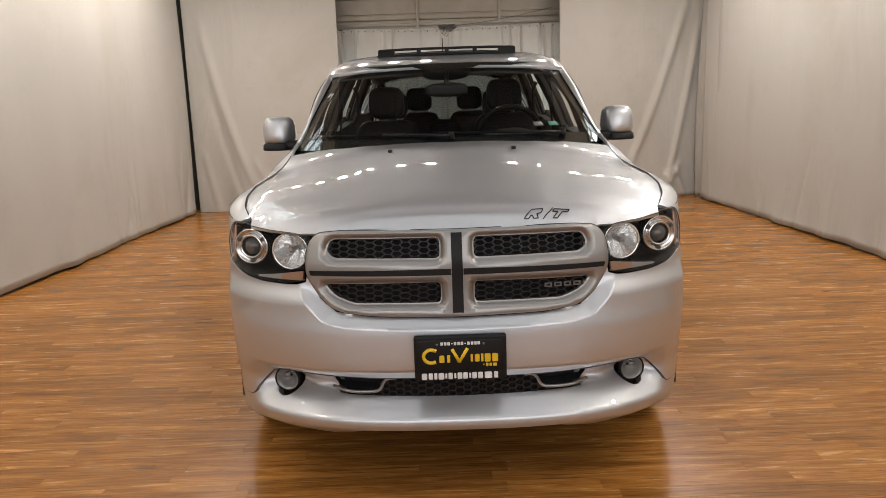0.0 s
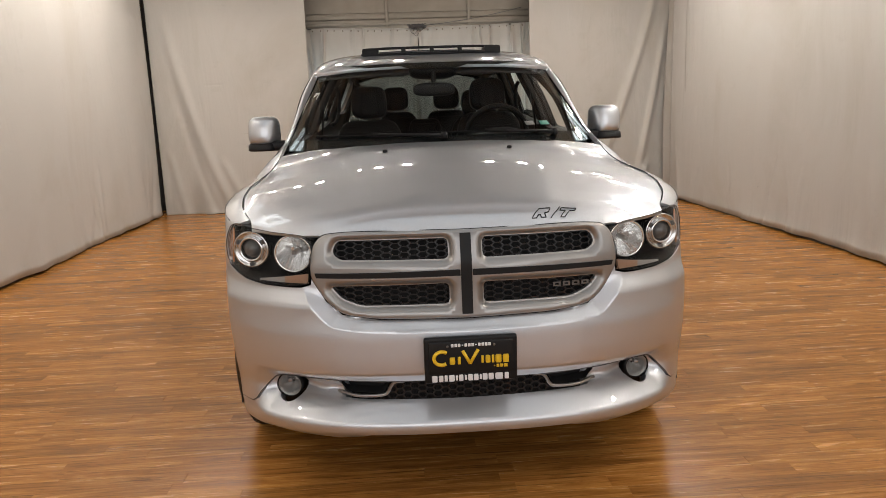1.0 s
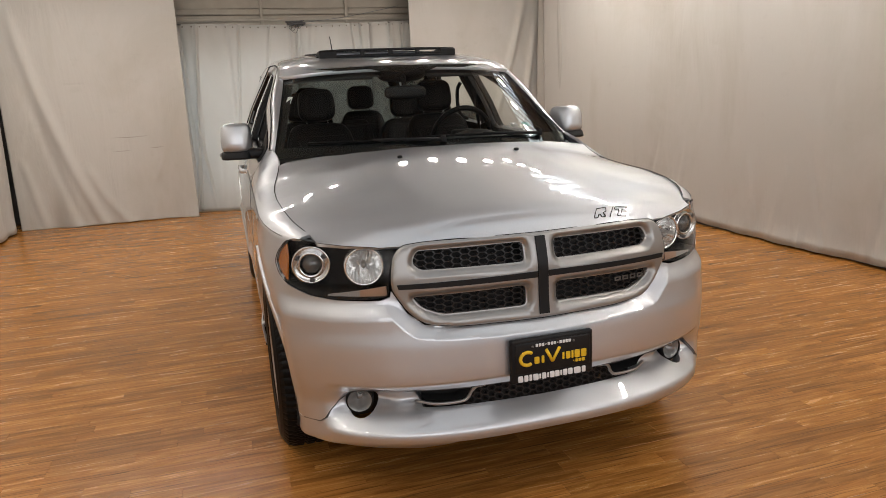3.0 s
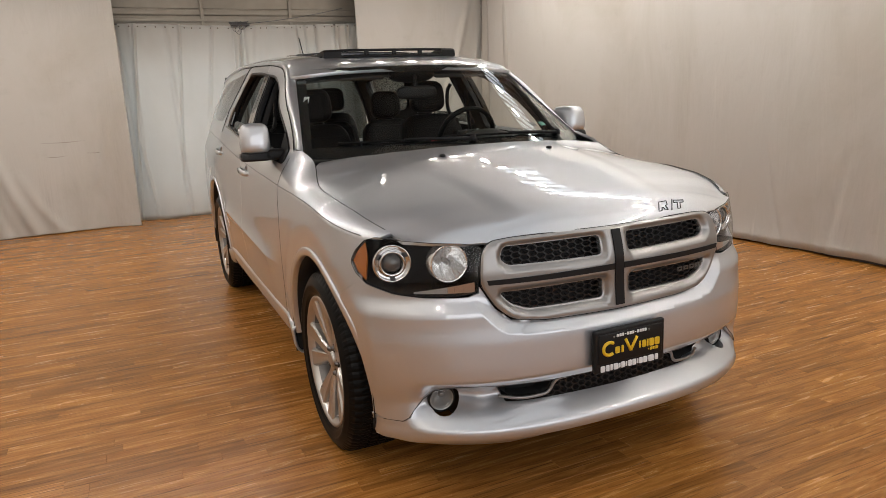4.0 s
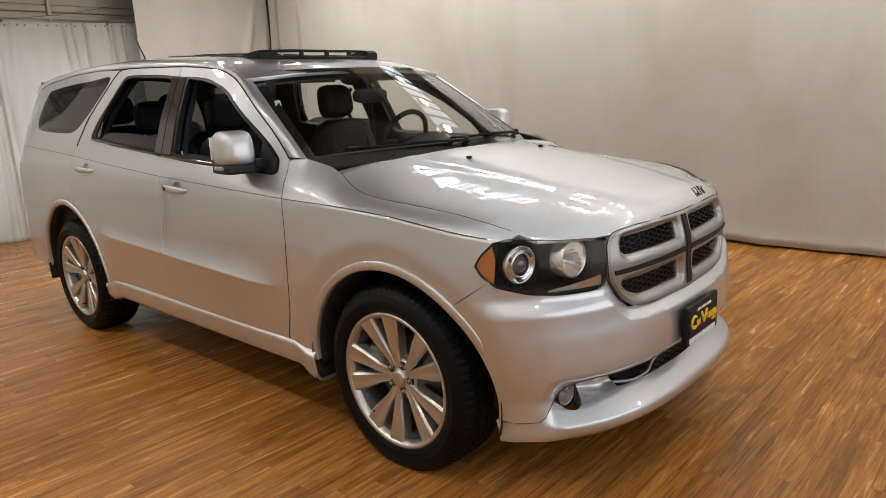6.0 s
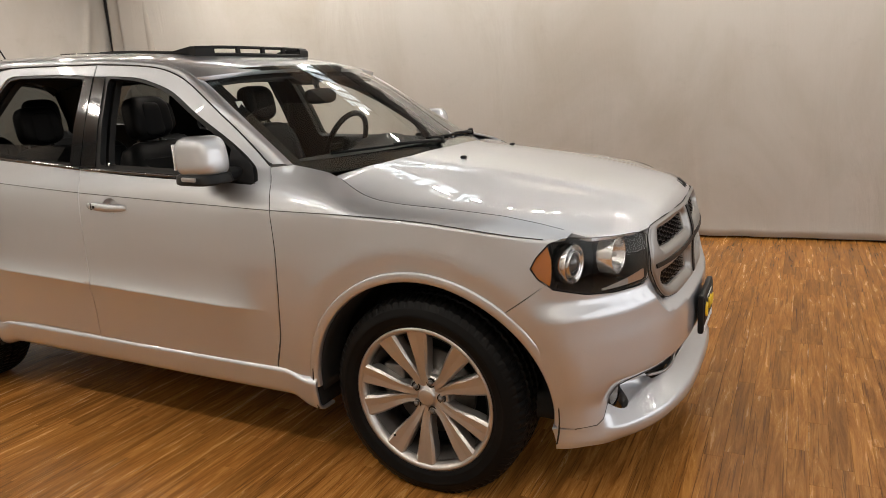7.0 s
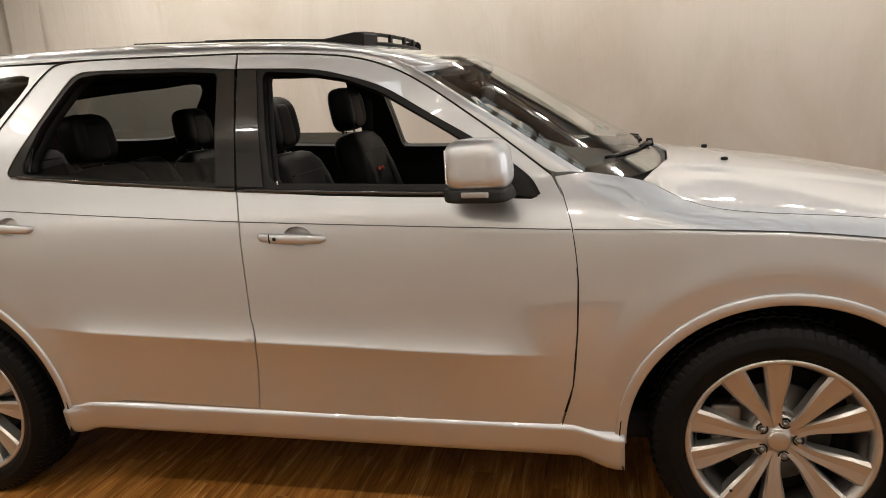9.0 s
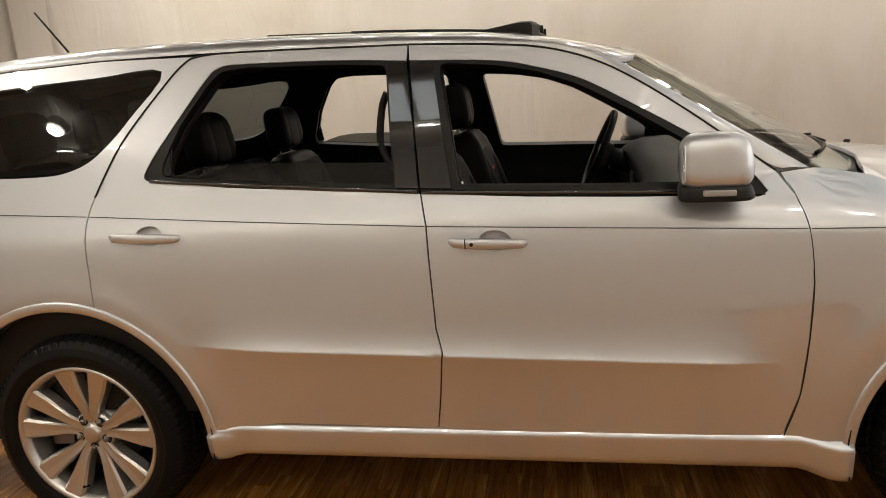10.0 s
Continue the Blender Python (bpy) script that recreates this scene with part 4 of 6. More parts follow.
def glass_edge(v):
    """Side edge of the windscreen on the driver side, v from 0 at the cowl to 1 at the roof."""
    z = 1.208 + (1.607 - 1.208) * v
    return np.array((0.770 - 0.134 * v, 0.572 + 0.598 * v, z))


def glass_mid(v):
    return np.array((0.0, 0.335 + 0.665 * v, 1.215 + (1.618 - 1.215) * (v + 0.10 * v * (1 - v))))


def screen_pt(u, v):
    e, c = glass_edge(v), glass_mid(v)
    k = abs(u)
    return (u * e[0], c[1] + (e[1] - c[1]) * k ** 2.6, c[2] + (e[2] - c[2]) * k ** 2)


def roof_front(x):
    return screen_pt(max(-1, min(1, x / 0.636)), 1.0)[1]


SUN_Y0, SUN_Y1 = 1.42, 2.02


def roof_cross(y, t):
    """t from -1 at one door frame to 1 at the other."""
    zd, zt = edge_z(y) + 0.002, roof_z(y)
    xe = half_width(y, zd) + 0.001
    a = t * math.pi / 2
    x = xe * math.copysign(abs(math.sin(a)) ** 0.80, a)
    z = zd + (zt - zd) * max(0.0, math.cos(a)) ** 0.80
    return (x, y, z)


def roof_pt(u, w):
    # u across from -1 to 1, w to the rear; the front edge follows the windscreen
    t = u
    y0 = roof_front(0.636 * abs(u))
    y = y0 + (4.02 - y0) * w
    return roof_cross(y, t)


def roof_uw(x, y):
    zd = edge_z(y)
    xe = half_width(y, zd)
    t = 2 / math.pi * math.asin(min(1, abs(x) / xe) ** (1 / 0.80))
    y0 = roof_front(0.636 * t)
    return (math.copysign(t, x), (y - y0) / (4.02 - y0))


UM = 0.80
hole = [roof_uw(x, y) for x, y in [(-0.40, SUN_Y0), (0.40, SUN_Y0), (0.42, SUN_Y0 + 0.04), (0.42, SUN_Y1), (-0.42, SUN_Y1), (-0.42, SUN_Y0 + 0.04)]]
roof_me = panel("roof", [(-UM, 0.004), (-0.4, 0.004), (0, 0.004), (0.4, 0.004), (UM, 0.004), (UM, 1), (-UM, 1)], roof_pt, SILVER, 0.03, holes=[hole], rim=0.02)
part("roof", roof_me, SILVER, car)


def cant(u, v):
    """The rail from the windscreen foot up the pillar and along the roof, between door frame and glass or roof."""
    if u < 0.42:
        k = u / 0.42
        y = 0.645 + (1.19 - 0.645) * k
        k = (y - 0.662) / (1.19 - 0.662)
        zd = edge_z(y) + 0.003
        p0 = np.array((half_width(y, zd), y, zd))
        p2 = glass_edge(k) + np.array((0.004, 0.0, 0.004))
        y2 = roof_cross(1.2, UM)
        if k > 0.8:
            p2 = p2 + (np.array((y2[0], 1.2, y2[2])) - p2) * sstep((k - 0.8) / 0.2)
        bul = np.array((0.007, -0.006, 0.007))
        return tuple(-c if i == 0 else c for i, c in enumerate(p0 + (p2 - p0) * v + bul * math.sin(math.pi * v)))
    k = (u - 0.42) / 0.58
    y = 1.19 + (4.02 - 1.19) * k
    t = 1 - (1 - UM) * v
    x, y, z = roof_cross(y, t)
    b = 1 - sstep(k / 0.12)
    y1 = 1.19
    if b > 0:
        zd = edge_z(y) + 0.003
        p0 = np.array((half_width(y, zd), y, zd))
        p2 = np.array(roof_cross(y, UM))
        q = p0 + (p2 - p0) * v + np.array((0.007, -0.006, 0.007)) * math.sin(math.pi * v)
        x, z = x + (q[0] - x) * b, z + (q[2] - z) * b
        y = y + (q[1] - y) * b
    return (-x, y, z)


pair("roof_rail_panel", grid_mesh("roof_rail_panel", cant, 120, 8, SILVER), SILVER)

ws = panel("windscreen", [(-1, -0.09), (1, -0.09), (1, 1), (-1, 1)], screen_pt, WINDSHIELD, 0.06, rim=0.003, flip=False)
o = part("windscreen", ws, WINDSHIELD, car, "clear sloping windscreen with a black edge band")
o.visible_shadow = False


def band_f(u, v):
    x, y, z = screen_pt(u, v)
    return (x, y + 0.004, z - 0.004)


band = panel("screen_band", [(-0.998, -0.088), (0.998, -0.088), (0.998, 0.998), (-0.998, 0.998)], band_f, BLACK_GLOSS, 0.06,
             holes=[[(-0.955, 0.03), (0.955, 0.03), (0.93, 0.945), (0.30, 0.955), (0.20, 0.90), (-0.20, 0.90), (-0.30, 0.955), (-0.93, 0.945)]], rim=0.001)
part("screen_band", band, BLACK_PLASTIC, car)

# ---- bonnet ----
hood_mid = smooth_table([-0.85, -0.76, -0.73, -0.68, -0.6, -0.45, -0.2, 0.08, 0.35, 0.6], [0.90, 0.956, 0.990, 1.017, 1.043, 1.075, 1.125, 1.172, 1.205, 1.23], 0.03, -0.95, 0.7)
HOOD_Y = [-0.53, -0.44, -0.32, -0.14, 0.06, 0.16, 0.23, 0.30, 0.335]


nose_z = smooth_table([0.0, 0.40, 0.48, 0.56, 0.66, 0.74, 0.80, 0.9], [0.959, 0.960, 0.953, 0.949, 0.954, 0.961, 0.972, 0.988], 0.02, -0.1, 1.0)


def hood_edge(y):
    return cut_x(min(y, 0.36))


def hood_z(x, y):
    xe = hood_edge(max(y, -0.53))
    k = min(1.15, abs(x) / xe)
    side = cut_z(min(max(y, -0.6), 0.345))
    m = hood_mid(max(y, -0.70))
    z = side + (m - side) * (1 - k ** 2.4)
    # raised centre with soft shoulders
    z += 0.006 * (1 - sstep((abs(x) - 0.30 - 0.12 * (y + 0.6)) / 0.10))
    # the roll down over the nose
    rho = ((abs(x) / half_width(YC, 0.96)) ** NOSE + (max(0.0, YC - y) / front_b(0.96)) ** NOSE) ** (1 / NOSE)
    t = min(1.05, max(0.0, (rho - 0.79) / 0.21))
    low = nose_z(abs(x))
    return z + (low - z) * t ** 4.6


def hood_pt(x, y):
    return (x, y, hood_z(x, y))


nose_line = [front_pt(u, z) for u, z in FX([(0.0, 0.958), (0.2, 0.959), (0.40, 0.960), (0.48, 0.950), (0.56, 0.952), (0.66, 0.957), (0.74, 0.965)])]
half = [(p[0], p[1] - 0.004) for p in nose_line] + [(cut_x(y) - 0.004, y) for y in HOOD_Y] + [(0.745, 0.40), (0.60, 0.355), (0.35, 0.285), (0.0, 0.262)]
hood_poly = half + [(-x, y) for x, y in half[::-1] if x > 1e-6]
part("bonnet", panel("bonnet", hood_poly, hood_pt, SILVER, 0.024), SILVER, car)

cowl_half = [(0.0, 0.268), (0.35, 0.291), (0.60, 0.361), (0.745, 0.406), (0.775, 0.53), (0.60, 0.45), (0.35, 0.37), (0.0, 0.345)]
cowl = panel("cowl", cowl_half[:1] + cowl_half[1:7] + [(0.0, 0.345)] + [(-x, y) for x, y in cowl_half[6:0:-1]], lambda x, y: (x, y, hood_z(x, min(y, 0.3)) - 0.012 - 0.02 * abs(x)), BLACK_PLASTIC, 0.05)
part("cowl", cowl, BLACK_PLASTIC, car, "black plastic cowl under the wipers")

# ---- nose ----
arch_front = [(y, z) for y, z in arc(*ARCH_F, 130.3, 184.5, 14)]
brow = [(0.60, 0.456), (0.655, 0.448), (0.689, 0.432), (0.715, 0.403), (0.737, 0.365), (0.748, 0.341), (0.764, 0.326)]
crease_half = CREASE
bumper_half = FX([(0.0, 0.437), (0.30, 0.440), (0.47, 0.447)] + brow) + FY([(-0.53, 0.3235)]) + FY(arch_front[::-1]) + FY([(-0.470, 0.826), (-0.487, 0.806)]) + FX([(0.78, 0.778), (0.70, 0.768), (0.60, 0.766)]) + FX(crease_half)
shelf_half = FX(crease_half[::-1]) + FX([(0.53, 0.776)]) + FX([(x + 0.005, z - 0.003) for x, z in GRILLE_OUT[4:1:-1]]) + FX([(0.30, 0.657), (0.0, 0.65)])
part("bumper_shelf", panel("bumper_shelf", both(shelf_half), shelf_pt, SILVER, 0.009), SILVER, car, "silver shelf of the bumper round the grille")
part("front_bumper", panel("front_bumper", both(bumper_half), bumper_pt, SILVER, 0.012, rim=lambda u, z: 0.004 if z > 0.6 else 0.06 - 0.05 * sstep((abs(u) - 0.80) / 0.08)), SILVER, car)
FOG = (0.657, 0.382)
lower_half = FX([(0.0, 0.262), (0.34, 0.262), (0.40, 0.245), (0.45, 0.236), (0.70, 0.246), (0.78, 0.250)]) + FY([(-0.474, 0.243), (-0.468, 0.3205), (-0.53, 0.3200)]) + FX([(x - 0.003, z + (0.012 if z > 0.345 else -0.003)) for x, z in brow[::-1]]) + FX([(0.49, 0.444), (0.475, 0.415), (0.445, 0.362), (0.0, 0.357)])


def lower_pt(u, z):
    ramp = -0.034 + 0.070 * min(1.0, max(0.0, (0.366 - z) / 0.068))
    roll = -0.020 * sstep((0.262 - z) / 0.03)
    near = sstep((abs(u) - 0.72) / 0.10)
    side = 0.024 * (1 - sstep((abs(u) - 0.90) / 0.13)) + 0.001 + 0.008 * sstep((0.30 - z) / 0.04)
    return front_pt(u, z, (ramp + roll) * (1 - near) + side * near)


fog_hole = FX([(FOG[0] + 0.048 * math.cos(a), FOG[1] + 0.045 * math.sin(a)) for a in [2 * math.pi * i / 20 for i in range(20)]])
part("front_spoiler", panel("front_spoiler", both(lower_half), lower_pt, SILVER, 0.018, holes=[fog_hole, [(-u, z) for u, z in fog_hole]], rim=0.05), SILVER, car, "silver lower lip of the front bumper")
part("radiator_panel", panel("radiator_panel", both(FX([(0.0, 0.30), (0.505, 0.30), (0.505, 0.95), (0.0, 0.95)])), lambda u, z: (front_pt(u, z)[0], front_pt(u, z)[1] + 0.09, z), DARK, 0.08), DARK, car)

# ---- tail ----
tail = grid_mesh("tailgate", lambda u, v: ((2 * u - 1) * half_width(3.95, 0.4 + 1.2 * v) * 0.97, 4.09 - 0.1 * (2 * u - 1) ** 4 - 0.12 * max(0, v - 0.55), 0.4 + 0.65 * v), 16, 10, SILVER, 0.02)
part("tailgate", tail, SILVER, car)
rear_glass = grid_mesh("rear_glass", lambda u, v: ((2 * u - 1) * (0.73 - 0.10 * v), 4.07 - 0.06 * (2 * u - 1) ** 2 - 0.12 * v, 1.07 + 0.62 * v), 10, 6, TINTED)
part("rear_glass", rear_glass, TINTED, car, "tinted rear window").visible_shadow = False
part("underbody", box(1.5, 4.3, 0.10, (0, 1.65, 0.34), 0.03), DARK, car)


# ---- grille, lamps and plate ----
def strip(name, poly, f0, f1, material, closed=True):
    """A wall between an outline laid on two surfaces."""
    n = len(poly)
    V = [f0(*p) for p in poly] + [f1(*p) for p in poly]
    F = [(i, (i + 1) % n, n + (i + 1) % n, n + i) for i in range(n if closed else n - 1)]
    return raw(name, V, F, material)


def round_poly(pts, r, n=5):
    """The outline with rounded corners."""
    out = []
    k = len(pts)
    for i in range(k):
        a, b, c = (np.array(pts[j % k], float) for j in (i - 1, i, i + 1))
        d1, d2 = a - b, c - b
        l1, l2 = np.hypot(*d1), np.hypot(*d2)
        q = min(r, 0.45 * l1, 0.45 * l2)
        p1, p2 = b + d1 / l1 * q, b + d2 / l2 * q
        for j in range(n + 1):
            t = j / n
            out.append(tuple((1 - t) ** 2 * p1 + 2 * t * (1 - t) * b + t * t * p2))
    return out


grille = new("grille")
grille.parent = car
grille["label"] = "satin silver cross-bar grille with black honeycomb mesh"


g_out = round_poly(both(FX(GRILLE_OUT)), 0.035, 4)
upper = round_poly([(0.058, 0.857), (0.425, 0.862), (0.452, 0.885), (0.435, 0.926), (0.058, 0.926)], 0.02)
lower = round_poly([(0.058, 0.703), (0.36, 0.705), (0.425, 0.730), (0.462, 0.772), (0.058, 0.774)], 0.018)
openings = []
for sg in (-1, 1):
    for o in (upper, lower):
        openings.append([(sg * u, z) for u, z in FX(o)])


def offset_loop(poly, d):
    """The closed outline moved outwards by d."""
    c = np.mean(poly, axis=0)
    out = []
    for a, b, q in zip(poly[-1:] + poly[:-1], poly, poly[1:] + poly[:1]):
        t = np.array(q) - np.array(a)
        n = np.array((t[1], -t[0])) / max(1e-9, np.hypot(*t))
        if n @ (np.array(b) - c) < 0:
            n = -n
        out.append(tuple(np.array(b) + d * n))
    return out


def grille_f(u, z):
    # a flat-topped bar: rounded at its outline, chamfered deep into the openings
    a = 1 - min(line_gap(g_out + g_out[:1], u, z), 0.009) / 0.009
    b = 1 - min(min(line_gap(o + o[:1], u, z) for o in openings), 0.021) / 0.021
    return front_pt(u, z, 0.013 - 0.009 * a * a - 0.022 * b ** 1.4)


rings = [q + q[:1] for o in openings for q in (offset_loop(o, d) for d in (0.006, 0.0125, 0.0195))]
rings += [q + q[:1] for q in (offset_loop(g_out, -d) for d in (0.0035, 0.008))]
frame_me = panel("frame", g_out, grille_f, SATIN, 0.013, holes=openings, rim=0.02, lines=rings)
part("frame", frame_me, SATIN, grille)


def honeycomb(name, outline, cw, ch, out, r, parent, material):
    lo, hi = np.min(outline, axis=0), np.max(outline, axis=0)
    bm = bmesh.new()
    segs = []
    nx, nz = int((hi[0] - lo[0]) / (0.75 * cw)) + 2, int((hi[1] - lo[1]) / ch) + 2
    for i in range(-1, nx):
        for j in range(-1, nz):
            cx, cz = lo[0] + 0.75 * cw * i, lo[1] + ch * (j + 0.5 * (i % 2))
            a, b = (cx - 0.5 * cw, cz), (cx - 0.25 * cw, cz + 0.5 * ch)
            c, d = (cx + 0.25 * cw, cz + 0.5 * ch), (cx + 0.5 * cw, cz)
            segs += [(a, b), (b, c), (c, d)]
    mids = np.array([((p[0] + q[0]) / 2, (p[1] + q[1]) / 2) for p, q in segs])
    ok = inside(outline, mids)
    seen = set()
    for (p, q), k in zip(segs, ok):
        key = tuple(round(c, 3) for c in (*p, *q))
        if not k or key in seen:
            continue
        seen.add(key)
        A, B = Vector(front_pt(*p, out)), Vector(front_pt(*q, out))
        d = (B - A).normalized()
        s = d.cross(Vector((0, 1, 0))).normalized() * r
        t = Vector((0, 1, 0)) * 0.012
        v = [bm.verts.new(c) for c in (A - s - t, A + s - t, B + s - t, B - s - t, A - s + t, A + s + t, B + s + t, B - s + t)]
        for q4 in ((0, 1, 2, 3), (0, 4, 5, 1), (3, 2, 6, 7)):
            bm.faces.new([v[i] for i in q4])
    return part(name, bm, material, parent, smooth=False)


MESH_PLASTIC = simple("mesh_plastic", (0.014, 0.014, 0.015), 0.36, spec=0.45)
for hole_uv in openings:
    cu, cz = np.mean([p[0] for p in hole_uv]), np.mean([p[1] for p in hole_uv])
    honeycomb("mesh", [(cu + (u - cu) * 1.04, cz + (z - cz) * 1.12) for u, z in hole_uv], 0.041, 0.0195, -0.026, 0.0019, grille, MESH_PLASTIC)
# black cross inlay
for poly in ([(-0.018, 0.672), (0.018, 0.672), (0.018, 0.944), (-0.018, 0.944)],):
    part("inlay", panel("inlay", poly, lambda u, z: front_pt(u, z, 0.018), BLACK_PLASTIC, 0.02, rim=0.012), BLACK_PLASTIC, grille)
for sg in (-1, 1):
    poly = [(sg * ux(x, z), z) for x, z in [(0.021, 0.803), (0.50, 0.806), (0.505, 0.822), (0.021, 0.824)]]
    part("inlay", panel("inlay", poly, lambda u, z: front_pt(u, z, 0.018), BLACK_PLASTIC, 0.02, rim=0.012), BLACK_PLASTIC, grille)
pts = [front_pt(u, z, 0.003) for u, z in g_out]
part("shadow_gap", tube(pts, 0.0020, 6, True), DARK, grille)
# maker's badge on the lower mesh, as plain bars
for i in range(5):
    x0 = 0.30 + 0.034 * i
    poly = [(ux(x0, 0.74), 0.742), (ux(x0 + 0.026, 0.74), 0.742), (ux(x0 + 0.026, 0.75), 0.757), (ux(x0, 0.75), 0.757)]
    part("badge_bar", panel("badge_bar", poly, lambda u, z: front_pt(u, z, -0.006), STEEL, 0.03, rim=0.004, holes=[[(p[0] * 0.55 + 0.45 * np.mean([q[0] for q in poly]), p[1] * 0.45 + 0.55 * 0.7495) for p in poly]]), STEEL, grille, "small grey bar of the badge")


# headlamps
def headlamp(sg):
    lamp = new("headlamp")
    lamp.parent = car
    lamp["label"] = "clear headlamp with projector, round reflector and black bezel"
    edge = FX([(0.505, 0.930), (0.528, 0.862), (0.533, 0.800), (0.538, 0.781), (0.60, 0.772), (0.70, 0.773), (0.78, 0.783)]) + FY([(-0.484, 0.812), (-0.445, 0.843), (-0.423, 0.879), (-0.440, 0.916), (-0.476, 0.956), (-0.512, 0.970)]) + FX([(0.74, 0.960), (0.66, 0.952), (0.56, 0.945)])
    edge = round_poly(edge, 0.012, 3)
    edge = [(sg * u, z) for u, z in edge]
    L = part("lens", panel("lens", edge, lambda u, z: front_pt(u, z, 0.001), LENS, 0.03, rim=0.002, flip=False), LENS, lamp, "clear lamp cover")
    L.visible_shadow = False

    def deep(u, z):
        x, y, zz = front_pt(u, z, 0.0)
        k = 0.20 - 0.16 * sstep((abs(u) - 0.70) / 0.22)
        return (x * 0.96, y + k, z)
    part("bezel", panel("bezel", edge, deep, BLACK_PLASTIC, 0.04, rim=0.002), BLACK_PLASTIC, lamp)
    part("bezel_wall", strip("bezel_wall", edge, lambda u, z: front_pt(u, z, -0.004), deep, LAMP_WALL), LAMP_WALL, lamp)
    # projector
    yaw = pose(sg * 0.758, -0.515, 0.874, 0, 0, sg * 12)
    b = lathe([(0.037, -0.02), (0.042, -0.026), (0.047, -0.02), (0.047, -0.012), (0.052, -0.008), (0.060, -0.020), (0.066, -0.022), (0.068, -0.016), (0.066, 0.03), (0.036, 0.03), (0.037, -0.02)], 48, "y")
    bmesh.ops.transform(b, matrix=yaw, verts=b.verts)
    part("projector_ring", b, REFLECTOR, lamp)
    b = lathe([(0.0, -0.030), (0.014, -0.028), (0.026, -0.021), (0.034, -0.010), (0.037, 0.0)], 32, "y")
    bmesh.ops.transform(b, matrix=yaw, verts=b.verts)
    part("projector_lens", b, PROJECTOR_GLASS, lamp, "dark glass ball lens")
    for k in range(3):
        a = radians(30 + 120 * k)
        b = box(0.012, 0.01, 0.018, (0, 0, 0), 0.002)
        bmesh.ops.transform(b, matrix=yaw @ pose(0.056 * math.cos(a), -0.016, 0.056 * math.sin(a), 0, -math.degrees(a), 0), verts=b.verts)
        part("ring_clip", b, GREY_PLASTIC, lamp)
    # round reflector with fluted bowl
    yaw2 = pose(sg * 0.592, -0.622, 0.872, 0, 0, sg * 8) @ Matrix.Scale(1.13, 4)
    b = bmesh.new()
    rings = []
    for r, h in [(0.008, 0.045), (0.014, 0.043), (0.02, 0.040), (0.027, 0.034), (0.034, 0.027), (0.040, 0.018), (0.046, 0.008), (0.050, -0.004), (0.053, -0.014), (0.056, -0.018), (0.060, -0.016), (0.061, 0.03)]:
        ring = []
        for j in range(96):
            a = 2 * math.pi * j / 96
            flute = 0.0032 * math.sin(30 * r * math.cos(a) / 0.052) if 0.01 < r < 0.052 else 0
            ring.append(b.verts.new((r * math.cos(a), h + flute, r * math.sin(a))))
        rings.append(ring)
    for i in range(len(rings) - 1):
        for j in range(96):
            b.faces.new((rings[i][j], rings[i][(j + 1) % 96], rings[i + 1][(j + 1) % 96], rings[i + 1][j]))
    bmesh.ops.recalc_face_normals(b, faces=b.faces)
    bmesh.ops.transform(b, matrix=yaw2, verts=b.verts)
    part("reflector", b, BOWL, lamp, "bright fluted reflector bowl")
    b = lathe([(0.0, -0.010), (0.007, -0.009), (0.009, 0.0), (0.009, 0.04)], 16, "y")
    bmesh.ops.transform(b, matrix=yaw2, verts=b.verts)
    part("bulb", b, SATIN, lamp)
    # amber side marker and pale strip at the foot
    am = [(sg * u, z) for u, z in FY([(-0.482, 0.818), (-0.447, 0.846), (-0.427, 0.879), (-0.443, 0.912), (-0.474, 0.946), (-0.486, 0.90), (-0.486, 0.85)])]
    part("side_marker", panel("side_marker", am, lambda u, z: front_pt(u, z, -0.008), AMBER, 0.02, rim=0.006), AMBER, lamp, "amber side marker")
    for i in range(26):
        x0 = 0.542 + 0.0072 * i
        top = 0.812 - 0.0011 * i
        rib = [(sg * ux(x, z), z) for x, z in [(x0, 0.779), (x0 + 0.0066, 0.779), (x0 + 0.0066, top), (x0, top)]]
        part("turn_rib", panel("turn_rib", rib, lambda u, z: front_pt(u, z, -0.012), PALE_AMBER if i < 12 else PALE_GREY, 0.02, rim=0.006), PALE_GREY, lamp)
    pts = [front_pt(u, z, 0.0015) for u, z in edge]
    part("seal", tube(pts, 0.0012, 6, True), DARK, lamp)
    return lamp


LAMP_WALL = simple("lamp_wall_plastic", (0.06, 0.058, 0.055), 0.25, 0.3)
PROJECTOR_GLASS = simple("projector_glass", (0.07, 0.068, 0.066), 0.05, coat=1.0)
BOWL = simple("bowl_aluminium", (0.92, 0.92, 0.91), 0.16, 0.8)
PALE_GREY = simple("pale_lens", (0.30, 0.29, 0.28), 0.3, coat=0.5)
PALE_AMBER = simple("pale_amber_lens", (0.36, 0.22, 0.15), 0.3, coat=0.6)
for sg in (-1, 1):
    headlamp(sg)


# fog lamps, lower intake
FOG_BOWL = simple("fog_bowl", (0.30, 0.295, 0.285), 0.3, 0.4)


